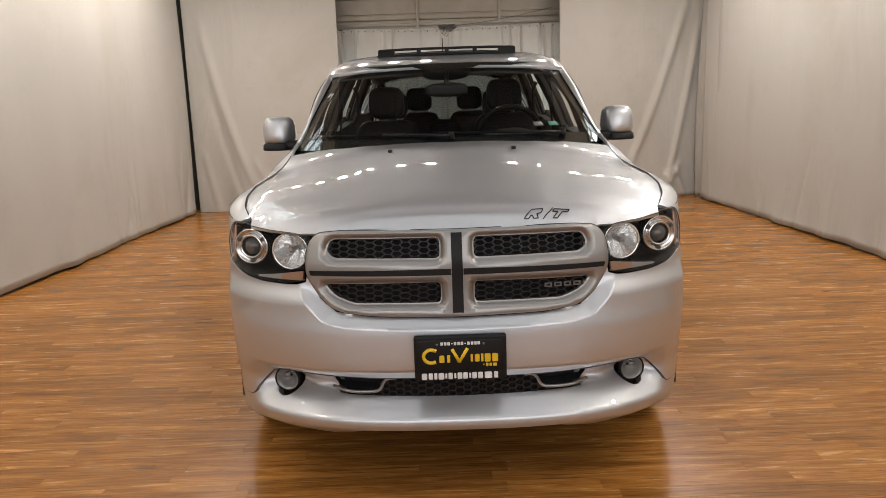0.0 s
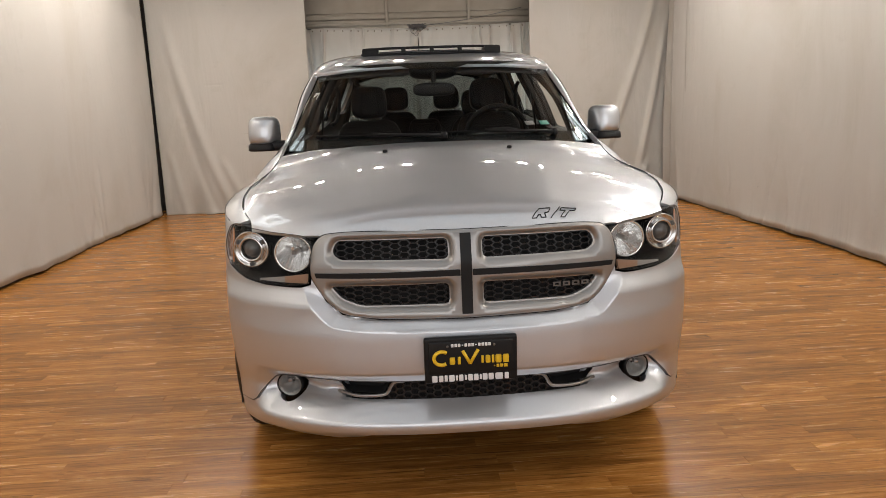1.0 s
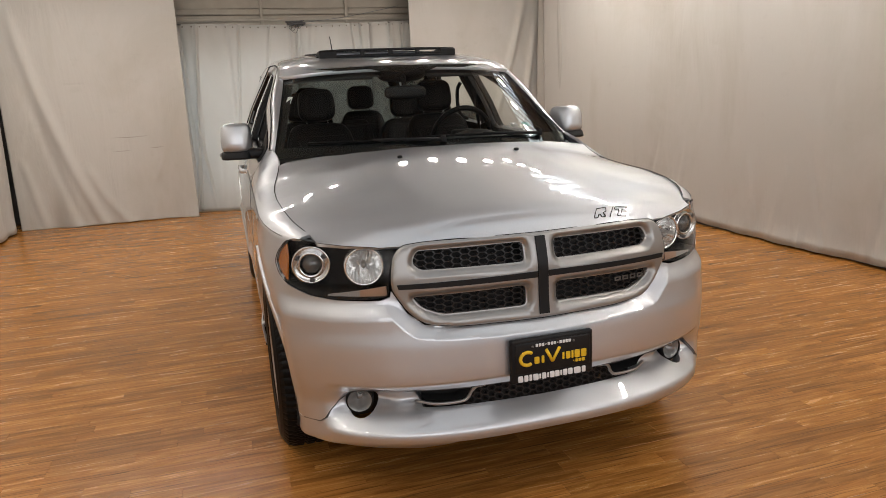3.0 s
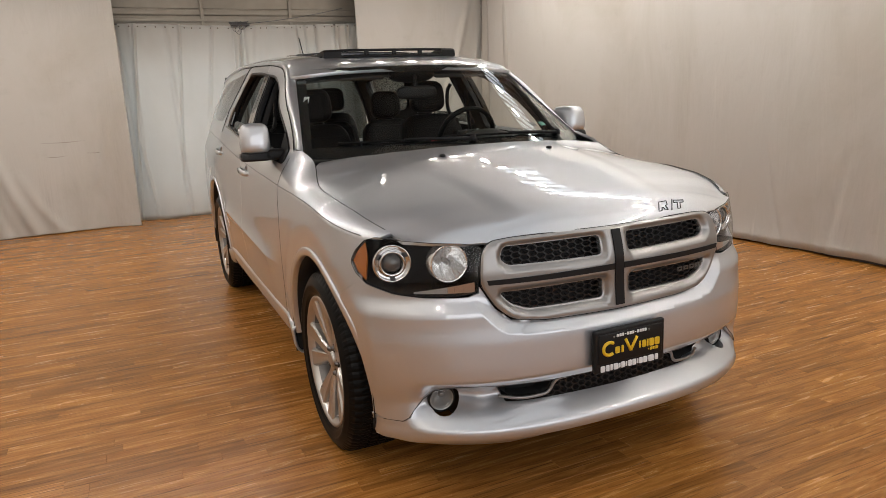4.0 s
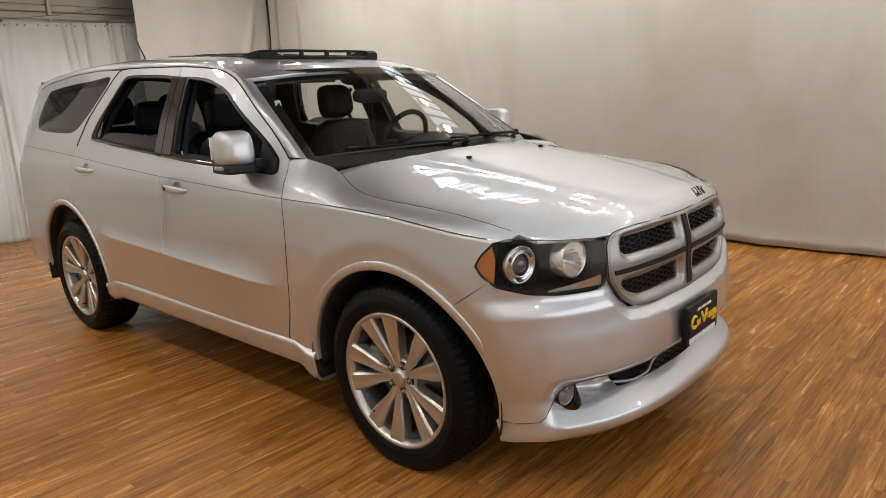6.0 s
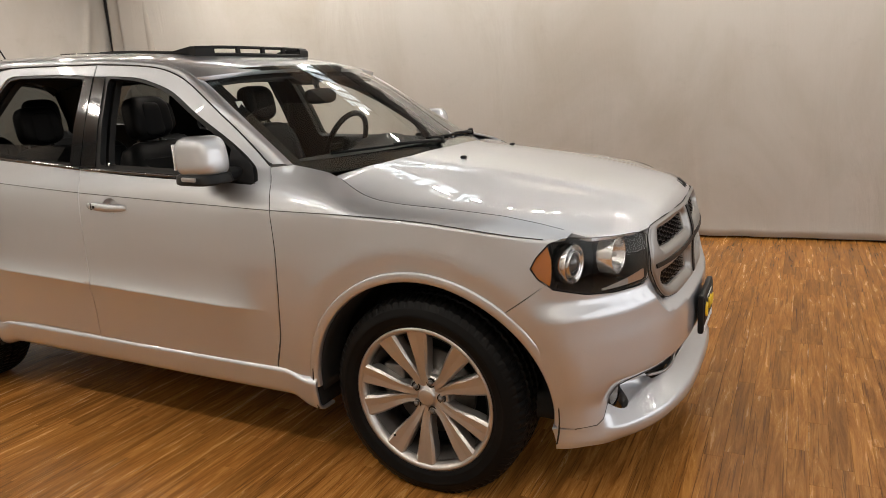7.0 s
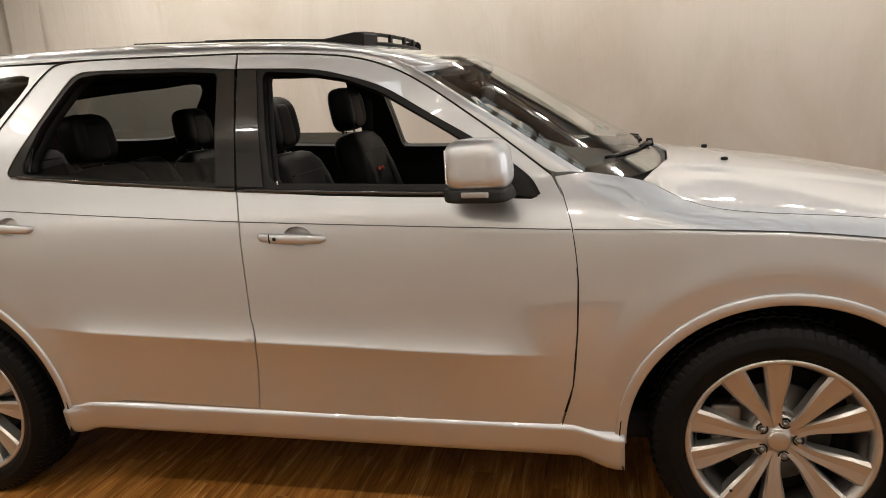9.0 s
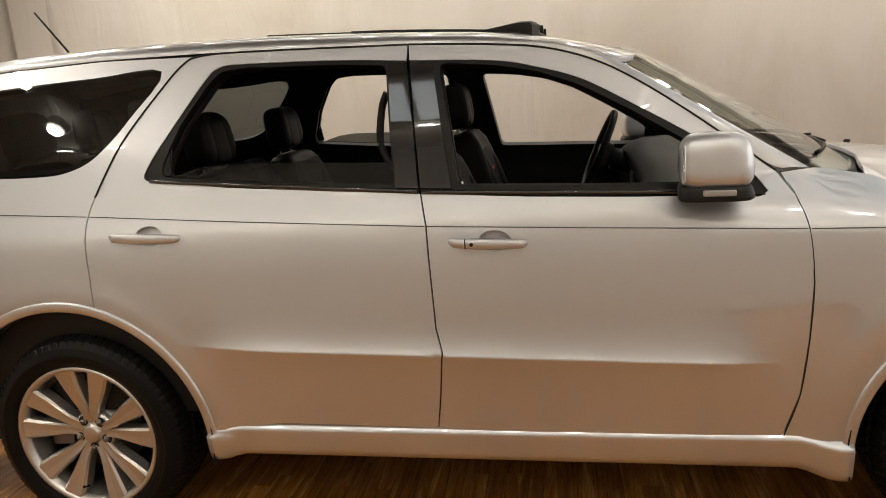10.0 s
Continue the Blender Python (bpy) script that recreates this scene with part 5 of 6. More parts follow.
def fog_lamp(sg):
    fog = new("fog_lamp")
    fog.parent = car
    x, y, z = front_pt(ux(FOG[0], FOG[1]), FOG[1])
    m = pose(sg * x, y + 0.026, FOG[1] + 0.003, 0, 0, sg * 10)
    b = lathe([(0.043, -0.012), (0.048, -0.012), (0.050, 0.0), (0.053, 0.06), (0.0, 0.06)], 32, "y")
    bmesh.ops.transform(b, matrix=m, verts=b.verts)
    part("shell", b, BLACK_PLASTIC, fog)
    b = lathe([(0.004, 0.03), (0.02, 0.02), (0.032, 0.005), (0.037, -0.006), (0.043, -0.008)], 32, "y")
    bmesh.ops.transform(b, matrix=m, verts=b.verts)
    part("reflector", b, FOG_BOWL, fog)
    b = lathe([(0.0, -0.016), (0.02, -0.014), (0.034, -0.010), (0.041, -0.006)], 32, "y")
    bmesh.ops.transform(b, matrix=m, verts=b.verts)
    part("cover", b, LENS, fog).visible_shadow = False
    part("bulb_shield", box(0.018, 0.02, 0.016, (sg * x, y + 0.026, FOG[1] + 0.018), 0.004), SATIN, fog)


for sg in (-1, 1):
    fog_lamp(sg)
intake = both(FX([(0.0, 0.35), (0.325, 0.352), (0.295, 0.388), (0.27, 0.42), (0.24, 0.445), (0.0, 0.445)]))
honeycomb("lower_mesh", intake, 0.036, 0.0225, -0.045, 0.0024, car, MESH_PLASTIC)["label"] = "black honeycomb mesh of the lower intake"
for sg in (-1, 1):
    # open duct beside the mesh, edged with a bright hook
    duct = [(sg * u, z) for u, z in FX(round_poly([(0.275, 0.434), (0.30, 0.386), (0.445, 0.388), (0.455, 0.436)], 0.02))]
    part("air_duct", strip("air_duct", duct, lambda u, z: front_pt(u, z, -0.016), lambda u, z: (front_pt(u, z)[0], front_pt(u, z)[1] + 0.08, z), DARK), DARK, car)
    hook = [front_pt(sg * ux(x, z), z, -0.010) for x, z in curve_pts([(0.225, 0.437), (0.255, 0.434), (0.272, 0.418), (0.283, 0.396), (0.305, 0.383), (0.38, 0.380), (0.47, 0.384)], 6)]
    part("duct_trim", tube(hook, 0.006, 8), SATIN, car, "satin silver hooked trim of the air duct")
edge_line = [bumper_pt(u, z) for u, z in bumper_half[:11]]
for sg in (-1, 1):
    part("bumper_seam", tube([(sg * x, y, z - 0.002) for x, y, z in edge_line], 0.0018, 6), GREY_PLASTIC, car)

# dealer plate in a black holder; lettering as plain bars
plate = thing("plate_holder", "black plate holder with yellow and white printed bars on the bumper", "number plate", at=(0.0, -0.853, 0.530))
part("holder", box(0.312, 0.022, 0.158, (0, 0, 0), 0.009, 3), BLACK_PLASTIC, plate)
part("plate", box(0.284, 0.006, 0.110, (0, -0.0115, 0.010), 0.004), BLACK_PLASTIC, plate)


def bar(name, x, z, w, h, material, lean=0.0, d=0.0024, y=-0.0155):
    b = box(w, d, h, (0, 0, 0), min(w, h) * 0.22, 2)
    for v in b.verts:
        v.co.x += lean * v.co.z
    bmesh.ops.translate(b, vec=(x, y, z), verts=b.verts)
    return part(name, b, material, plate)


for i, (x, w) in enumerate([(-0.062, 0.009), (-0.050, 0.009), (-0.039, 0.009), (-0.028, 0.005), (-0.017, 0.009), (-0.005, 0.009), (0.006, 0.009), (0.017, 0.005), (0.028, 0.009), (0.040, 0.009), (0.051, 0.009), (0.062, 0.009)]):
    bar("small_bar", x, 0.053, w, 0.011 if w > 0.006 else 0.003, WHITE)
# big yellow word as plain shapes: an open ring, bars and a wedge
ring = tube([(-0.098 + 0.026 * math.cos(a), -0.0155, 0.010 + 0.023 * math.sin(a)) for a in np.linspace(0.9, 5.3, 22)], 0.0062, 8)
part("yellow_shape", ring, YELLOW, plate)
for x, w, h, z in ((-0.063, 0.018, 0.024, 0.000), (-0.040, 0.010, 0.026, 0.000), (0.038, 0.008, 0.026, 0.001), (0.056, 0.016, 0.026, 0.001), (0.073, 0.008, 0.028, 0.001), (0.091, 0.020, 0.028, 0.001), (0.116, 0.020, 0.028, 0.001)):
    bar("yellow_shape", x, z, w, h, YELLOW)
for a, b in (((-0.028, 0.034), (-0.004, -0.012)), ((0.024, 0.036), (-0.004, -0.012))):
    part("yellow_shape", tube([(a[0], -0.0155, a[1]), (b[0], -0.0155, b[1])], 0.0058, 8), YELLOW, plate)
for x, w in ((0.078, 0.004), (0.089, 0.009), (0.101, 0.009), (0.115, 0.013)):
    bar("yellow_shape", x, -0.024, w, 0.011 if w > 0.005 else 0.005, YELLOW)
for x, w in [(1.12 * a + 0.012, 1.15 * b) for a, b in ((-0.121, 0.016), (-0.102, 0.013), (-0.087, 0.009), (-0.070, 0.017), (-0.055, 0.006), (-0.042, 0.013), (-0.028, 0.006), (-0.014, 0.014), (0.003, 0.014), (0.017, 0.006), (0.030, 0.014), (0.048, 0.015), (0.072, 0.022), (0.095, 0.012))]:
    bar("white_bar", x, -0.062, w, 0.022 if w > 0.0075 else 0.018, WHITE, 0, 0.003, -0.0118)
for sx in (-1, 1):
    part("screw", rod(0.005, 0.004, 0.004, 10, pose(sx * 0.078, -0.013, 0.050, 90, 0, 0)), STEEL, plate)

# trim badge on the bonnet: outlined slanted shapes
badge = [[(0.235, 0.0), (0.252, 0.045), (0.292, 0.045), (0.289, 0.024), (0.276, 0.018), (0.284, 0.0), (0.268, 0.0), (0.262, 0.012), (0.256, 0.012), (0.251, 0.0)],
         [(0.302, -0.004), (0.326, 0.050)],
         [(0.328, 0.033), (0.333, 0.045), (0.386, 0.045), (0.381, 0.033), (0.363, 0.033), (0.351, 0.0), (0.336, 0.0), (0.348, 0.033)]]
for i, sh in enumerate(badge):
    pts = []
    for x, d in dense(sh, 0.006) if i != 1 else curve_pts(sh, 6):
        yy = float(np.interp(x, [p[0] for p in nose_line], [p[1] for p in nose_line])) + 0.010 + d * 0.80
        pts.append((x + 0.30 * d, yy, hood_z(x, yy) + 0.0006))
    part("badge_outline", tube(pts, 0.0018, 6, i != 1), BLACK_PLASTIC, car, "black outlined slanted badge shape")


# ---- wheels ----
def wheel(at, sgn, turn=0.0):
    """A wheel with its outer face towards x * sgn."""
    w = new("wheel")
    w.parent = car
    w["label"] = "ten-spoke alloy wheel with a black tyre"
    R, hw, rr = 0.385, 0.132, 0.274
    prof = [(rr - 0.012, -hw + 0.03), (rr, -hw + 0.012), (rr + 0.02, -hw), (rr + 0.055, -hw - 0.006), (R - 0.035, -hw + 0.004), (R - 0.012, -hw + 0.02), (R - 0.002, -hw + 0.045),
            (R, -0.05), (R - 0.008, -0.046), (R - 0.008, -0.038), (R, -0.034), (R, -0.006), (R - 0.008, -0.003), (R - 0.008, 0.003), (R, 0.006), (R, 0.034), (R - 0.008, 0.038), (R - 0.008, 0.046), (R, 0.05),
            (R - 0.002, hw - 0.045), (R - 0.012, hw - 0.02), (R - 0.035, hw - 0.004), (rr + 0.055, hw + 0.006), (rr + 0.048, hw + 0.0075), (rr + 0.040, hw + 0.0045), (rr + 0.02, hw), (rr, hw - 0.012), (rr - 0.012, hw - 0.03)]
    # one rubber body; cuts across the shoulders are pressed into it
    tyre = lathe([(r, sgn * h) for r, h in prof], 216, "x")
    for v in tyre.verts:
        rad = math.hypot(v.co.y, v.co.z)
        h = v.co.x * sgn
        a = math.atan2(v.co.z, v.co.y) + (0.35 * abs(h) if abs(h) > 0.045 else 0.2 * h)
        if rad > R - 0.020 and abs(h) < hw + 0.001:
            if (a / (2 * math.pi) * 72) % 1.0 < 0.33:
                k = (rad - 0.0045) / rad
                v.co.y *= k
                v.co.z *= k
    # the flat where it bears on the floor
    for v in tyre.verts:
        v.co.z = max(v.co.z, -at[2] + 0.0005)
    part("tyre", tyre, RUBBER, w, "black rubber tyre with block tread", smooth=False)
    rim = lathe([(r, sgn * h) for r, h in [(rr - 0.018, 0.095), (rr - 0.012, 0.104), (rr - 0.002, 0.113), (rr + 0.004, 0.118), (rr + 0.004, 0.124), (rr - 0.004, 0.127), (rr - 0.012, 0.121), (rr - 0.019, 0.108), (rr - 0.026, 0.09), (rr - 0.03, 0.07)]], 72, "x")
    part("barrel", lathe([(r, sgn * h) for r, h in [(rr - 0.03, 0.1), (rr - 0.038, 0.07), (rr - 0.045, -0.11), (rr - 0.01, -0.115), (rr - 0.02, 0.09)]], 72, "x"), STEEL, w, "dull inner side of the rim")
    part("rim", rim, ALLOY, w)
    # ten tapered blades in pairs
    for k in range(5):
        for side in (-1, 1):
            b = bmesh.new()
            secs = [(0.04, 0.012, 0.016, 0.084), (0.085, 0.0165, 0.0185, 0.091), (0.113, 0.0235, 0.0205, 0.097), (0.15, 0.0355, 0.0255, 0.103), (0.20, 0.051, 0.033, 0.110), (0.267, 0.068, 0.041, 0.119)]
            rows = []
            for r, off, hwid, top in secs:
                lean = side * off
                row = []
                for o, d in ((-1, -0.05), (-1, -0.009), (-0.76, 0.0), (0.0, -0.002), (0.76, 0.0), (1, -0.009), (1, -0.05)):
                    yy = lean + o * hwid
                    row.append(b.verts.new((sgn * (top + d), yy, math.sqrt(max(1e-6, r * r - min(yy * yy, r * r * 0.9))))))
                rows.append(row)
            for i in range(len(rows) - 1):
                for j in range(6):
                    b.faces.new((rows[i][j], rows[i][j + 1], rows[i + 1][j + 1], rows[i + 1][j]))
                b.faces.new((rows[i][6], rows[i][0], rows[i + 1][0], rows[i + 1][6]))
            bmesh.ops.rotate(b, cent=(0, 0, 0), matrix=Matrix.Rotation(radians(54 + turn + 72 * k), 3, "X"), verts=b.verts)
            bmesh.ops.recalc_face_normals(b, faces=b.faces)
            part("spoke", b, ALLOY, w, smooth=False)
    hub = lathe([(r, sgn * h) for r, h in [(0.0, 0.094), (0.030, 0.094), (0.033, 0.090), (0.036, 0.084), (0.055, 0.083), (0.076, 0.080), (0.084, 0.07), (0.084, 0.02)]], 40, "x")
    part("hub", hub, ALLOY, w)
    part("centre_cap", lathe([(r, sgn * h) for r, h in [(0.0, 0.0985), (0.027, 0.098), (0.032, 0.096), (0.034, 0.090)]], 28, "x"), ALLOY, w)
    for k in range(5):
        a = radians(54 - turn + 72 * k)
        c = (0, 0.0575 * math.sin(a), 0.0575 * math.cos(a))
        part("nut_seat", lathe([(0.018, sgn * 0.080), (0.018, sgn * 0.0855), (0.013, sgn * 0.0855), (0.012, sgn * 0.06)], 18, "x"), DARK, w).location = c
        part("wheel_nut", lathe([(0.0, sgn * 0.098), (0.007, sgn * 0.097), (0.0105, sgn * 0.092), (0.0108, sgn * 0.06)], 6, "x"), STEEL, w).location = c
    part("brake_disc", lathe([(r, sgn * h) for r, h in [(0.06, 0.055), (0.09, 0.055), (0.09, 0.03), (0.165, 0.03), (0.165, 0.005), (0.06, 0.005)]], 40, "x"), STEEL, w)
    cal = box(0.07, 0.09, 0.16, (sgn * 0.03, 0.15, 0.02), 0.012)
    part("brake_caliper", cal, STEEL, w, "cast metal brake caliper")
    part("wheel_back", lathe([(0.0, sgn * -0.02), (0.235, sgn * -0.02), (0.235, sgn * -0.06)], 32, "x"), DARK, w)
    va = radians(232 + turn)
    part("valve", rod(0.006, 0.005, 0.03, 8, pose(sgn * 0.085, 0.225 * math.cos(va) * -1, 0.225 * math.sin(va), 0, sgn * 70, 0)), BLACK_PLASTIC, w)
    w.location = at
    return w


for sgn in (-1, 1):
    wheel((sgn * 0.772, 0.0, 0.366), sgn)
    wheel((sgn * 0.772, WHEELBASE, 0.374), sgn, 22.0)


# ---- cabin ----
hole_f = round_poly([(0.795, 1.184), (0.872, 1.285), (1.068, 1.410), (1.222, 1.500), (1.356, 1.553), (1.497, 1.583), (1.668, 1.602), (1.604, 1.222)], 0.03, 4)
hole_r = round_poly([(1.845, 1.609), (2.0, 1.625), (2.338, 1.643), (2.430, 1.637), (2.475, 1.598), (2.565, 1.468), (2.622, 1.335), (2.618, 1.300), (2.30, 1.266), (1.812, 1.232)], 0.02, 4)
qin = [(y + (3.2 - y) * 0.06, z + (1.5 - z) * 0.12) for y, z in qwin]


def shell_pt(y, s):
    x, y, z = side_pt(y, s)
    k = 0.05 + 0.03 * sstep((1.2 - z) / 0.2)
    return (x + k, y, z)


side_poly = S([(0.66, 0.45), (0.66, 1.17), (0.80, 1.285), (1.06, 1.482), (1.20, 1.55), (1.35, 1.60), (1.77, 1.65), (2.5, 1.68), (3.3, 1.685), (3.9, 1.62), (4.0, 1.2), (4.0, 0.45)])
pair("cabin_side", panel("cabin_side", side_poly, shell_pt, CABIN, 0.06, holes=[S(hole_f), S(hole_r), S(qin)], rim=0.03), CABIN, "black inner door and pillar trim")
part("headliner", panel("headliner", [(-0.93, 0.01), (0.93, 0.01), (0.93, 0.99), (-0.93, 0.99)], lambda u, w: tuple(np.array(roof_pt(u, w)) - np.array((0, 0, 0.045))), HEADLINER, 0.06, holes=[hole], rim=0.01), HEADLINER, car)
part("cabin_floor", box(1.55, 3.4, 0.04, (0, 2.25, 0.46), 0.01), CABIN, car)

dash_prof = curve_pts([(0.46, 1.165), (0.62, 1.185), (0.80, 1.19), (0.93, 1.175), (0.985, 1.13), (0.975, 1.05), (0.955, 0.95), (1.0, 0.86), (0.98, 0.70), (0.9, 0.5)], 4)


def dash_f(u, v):
    x = (2 * u - 1) * 0.80
    y, z = dash_prof[int(round(v * (len(dash_prof) - 1)))]
    hood = 0.055 * math.exp(-((x - 0.37) / 0.16) ** 2) * sstep((y - 0.6) / 0.2) * sstep((z - 1.0) / 0.1)
    return (x, y + 0.10 * (x / 0.8) ** 2 * (1 if z > 1.1 else 0.4), z + hood - 0.03 * (x / 0.8) ** 4)


part("dashboard", grid_mesh("dashboard", dash_f, 40, len(dash_prof) - 1, CABIN, 0.01), CABIN, car, "black soft dashboard")
part("centre_screen", box(0.20, 0.012, 0.13, (0.0, 0.985, 1.05), 0.006), BLACK_GLOSS, car)
for i in range(3):
    part("air_vent", box(0.10, 0.012, 0.05, ((-0.64, 0.12, 0.66)[i], 0.992 + (0.06 if i != 1 else 0), 1.09), 0.008), SATIN if i == 1 else GREY_PLASTIC, car)
part("console", box(0.26, 1.0, 0.32, (0.0, 1.45, 0.64), 0.04, 3), CABIN, car)
part("gear_lever", rod(0.018, 0.026, 0.13, 12, pose(0.0, 1.22, 0.79, -10, 0, 0)), LEATHER, car)

# steering wheel
sw = new("steering_wheel")
sw.parent = car
sw["label"] = "black leather steering wheel"
mw = pose(0.37, 1.115, 1.195, 24, 0, 0)


def placed(b, m):
    bmesh.ops.transform(b, matrix=m, verts=b.verts)
    return b


part("rim", placed(tube([(0.178 * math.cos(a), 0, 0.178 * math.sin(a)) for a in np.linspace(0, 2 * math.pi, 48, endpoint=False)], 0.0155, 10, True), mw), LEATHER, sw)
part("hub", placed(box(0.15, 0.05, 0.12, (0, -0.03, -0.01), 0.02, 3), mw), CABIN, sw)
for a in (180, 0, 250, 290):
    part("spoke", placed(box(0.13, 0.016, 0.032, (0.115, -0.012, 0), 0.006), mw @ pose(0, 0, 0, 0, -a, 0)), SATIN if a > 200 else CABIN, sw)
part("column", placed(rod(0.04, 0.05, 0.22, 16, pose(0, 0.0, -0.01, 90, 0, 0)), mw), CABIN, sw)


def soft_box(w, d, h, n=10, power=5.0, m=None, taper_top=1.0, bulge=0.0):
    """A padded block: a rounded superellipsoid standing on its base."""
    bm = bmesh.new()
    bmesh.ops.create_uvsphere(bm, u_segments=4 * n, v_segments=2 * n, radius=1.0)
    for v in bm.verts:
        c = v.co.normalized()
        k = (abs(c.x) ** power + abs(c.y) ** power + abs(c.z) ** power) ** (-1 / power)
        c = c * k
        t = 1 + (taper_top - 1) * (c.z + 1) / 2
        y = c.y * d / 2
        y += bulge * (c.x ** 2) * (-1)
        v.co = (c.x * w / 2 * t, y, (c.z + 1) * h / 2)
    if m is not None:
        bmesh.ops.transform(bm, matrix=m, verts=bm.verts)
    return bm


def seat(x, y, z, head=True, wide=0.50, marks=False, lift=0.0, lean=-16, hw=0.25):
    s = new("seat")
    s.parent = car
    s["label"] = "black leather car seat with head restraint"
    part("cushion", soft_box(wide, 0.54, 0.20, m=pose(x, y - 0.22, z + 0.02, 4, 0, 0), bulge=0.0), LEATHER, s)
    back = pose(x, y + 0.02, z + 0.16, lean, 0, 0)
    part("backrest", soft_box(wide, 0.17, 0.66 + lift, m=back, taper_top=0.84, bulge=0.035), LEATHER, s)
    for dx in (-0.13, 0.13):
        part("bolster", soft_box(0.09, 0.12, 0.52, m=back @ pose(dx * wide / 0.5 * 1.4, -0.055, 0.05, 0, -dx * 22, 0), power=3.0), LEATHER, s)
    for zz in (0.30, 0.56):
        part("seam", tube([tuple(back @ Vector((xx, -0.089 + 0.035 * (xx / (wide / 2)) ** 2 * -1 + 0.0, zz + (0.03 if zz < 0.4 else 0) * abs(xx) / 0.2))) for xx in np.linspace(-0.15, 0.15, 12)], 0.0025, 6), CABIN, s)
    if head:
        hm = back @ pose(0, 0.0, 0.66 + lift + 0.018, 8, 0, 0)
        part("headrest", soft_box(hw, 0.13, 0.215, m=hm, power=3.6, taper_top=0.92, bulge=0.03), LEATHER, s)
        part("headrest_face", soft_box(hw * 0.52, 0.03, 0.165, m=hm @ pose(0, -0.057, 0.012), power=4.0), LEATHER, s)
        for dx in (-0.07, 0.07):
            part("post", rod(0.006, 0.006, 0.12, 10, back @ pose(dx, 0, 0.64 + lift)), CHROME, s)
        part("post_collar", box(0.19, 0.03, 0.008, (0, 0, 0), 0.003, 2, None, back @ pose(0, 0, 0.662 + lift)), SATIN, s)
    if marks:
        for dx, w in ((-0.028, 0.022), (0.0, 0.006), (0.028, 0.026)):
            part("stitched_mark", box(w, 0.004, 0.02, (0, 0, 0), 0.001, 1, None, back @ pose(dx, -0.093, 0.46)), RED, s, "red stitched bar")
    return s


seat(-0.405, 1.575, 0.49, marks=True, lift=0.0, hw=0.25)
seat(0.395, 1.56, 0.51, marks=True, lift=0.01, hw=0.25)
seat(-0.42, 2.43, 0.50, lift=-0.02, wide=0.50, lean=-17)
seat(0.42, 2.49, 0.51, lift=-0.04, wide=0.50, lean=-15)
seat(0.0, 2.52, 0.52, head=False, wide=0.32, lift=-0.04, lean=-18)
for x in (-0.235, 0.235):
    seat(x, 3.42, 0.56, lift=-0.03, wide=0.46, lean=-14)
# belts on the far pillars
for sg in (-1, 1):
    part("seat_belt", box(0.008, 0.045, 0.75, (sg * 0.74, 1.79, 1.16), 0.002, 1, None, pose(0, 0, 0, 6, sg * -8, 0)), CABIN, car)
    hoop = [(sg * 0.63, 1.86, 1.52), (sg * 0.615, 1.885, 1.47), (sg * 0.62, 1.90, 1.36), (sg * 0.64, 1.87, 1.29), (sg * 0.665, 1.83, 1.27)]
    part("grab_handle", tube(curve_pts(hoop, 5), 0.013, 10), CABIN, car)
    for yy in (1.32, 2.10):
        part("lock_pin", rod(0.005, 0.005, 0.03, 8, pose(sg * 0.80, yy + (0.28 if yy < 2 else 0.42), 1.20 if yy < 2 else 1.255)), CHROME, car)

# mirror and sensor pod behind the windscreen
pod = soft_box(0.28, 0.10, 0.07, m=pose(0, 1.03, 1.535, -34, 0, 0), power=2.6)
part("sensor_pod", pod, BLACK_PLASTIC, car)
rv = new("rear_view_mirror")
rv.parent = car
part("mirror_shell", soft_box(0.24, 0.045, 0.075, m=pose(0, 0.99, 1.425, 6, 0, 0), power=3.5), BLACK_PLASTIC, rv)
part("stalk", rod(0.012, 0.016, 0.09, 10, pose(0, 0.995, 1.475, -15, 0, 0)), BLACK_PLASTIC, rv)
for sg in (-1, 1):
    part("sun_visor", box(0.34, 0.15, 0.02, (0, 0, 0), 0.008, 2, None, pose(sg * 0.33, 1.14, 1.575, 20, 0, 0)), HEADLINER, car)
# inspection stickers
for x, mat_ in ((0.455, PALE_GREY), (0.535, TEAL)):
    b = box(0.052, 0.001, 0.032, (0, 0, 0), 0.0, 1, None, pose(0, 0, 0, -52, 0, 0))
    u = x / glass_edge(0.14)[0]
    q = screen_pt(u, 0.14)
    bmesh.ops.rotate(b, cent=(0, 0, 0), matrix=Matrix.Rotation(radians(24), 3, "Z"), verts=b.verts)
    bmesh.ops.translate(b, vec=(q[0], q[1] + 0.006, q[2] - 0.004), verts=b.verts)
    st = part("sticker", b, mat_, car, "small printed inspection sticker inside the glass")
q = screen_pt(-0.965, 0.585)
b = box(0.028, 0.001, 0.06, (0, 0, 0), 0.0, 1, None, pose(0, 0, 0, -50, 0, -28))
bmesh.ops.translate(b, vec=(q[0] + 0.012, q[1] + 0.004, q[2]), verts=b.verts)
part("sticker", b, WHITE, car, "small white barcode sticker inside the glass")


# ---- window trims, glass and small exterior parts ----
def inset(d):
    def f(y, s):
        x, y, z = side_pt(y, s)
        return (x + d, y, z)
    return f


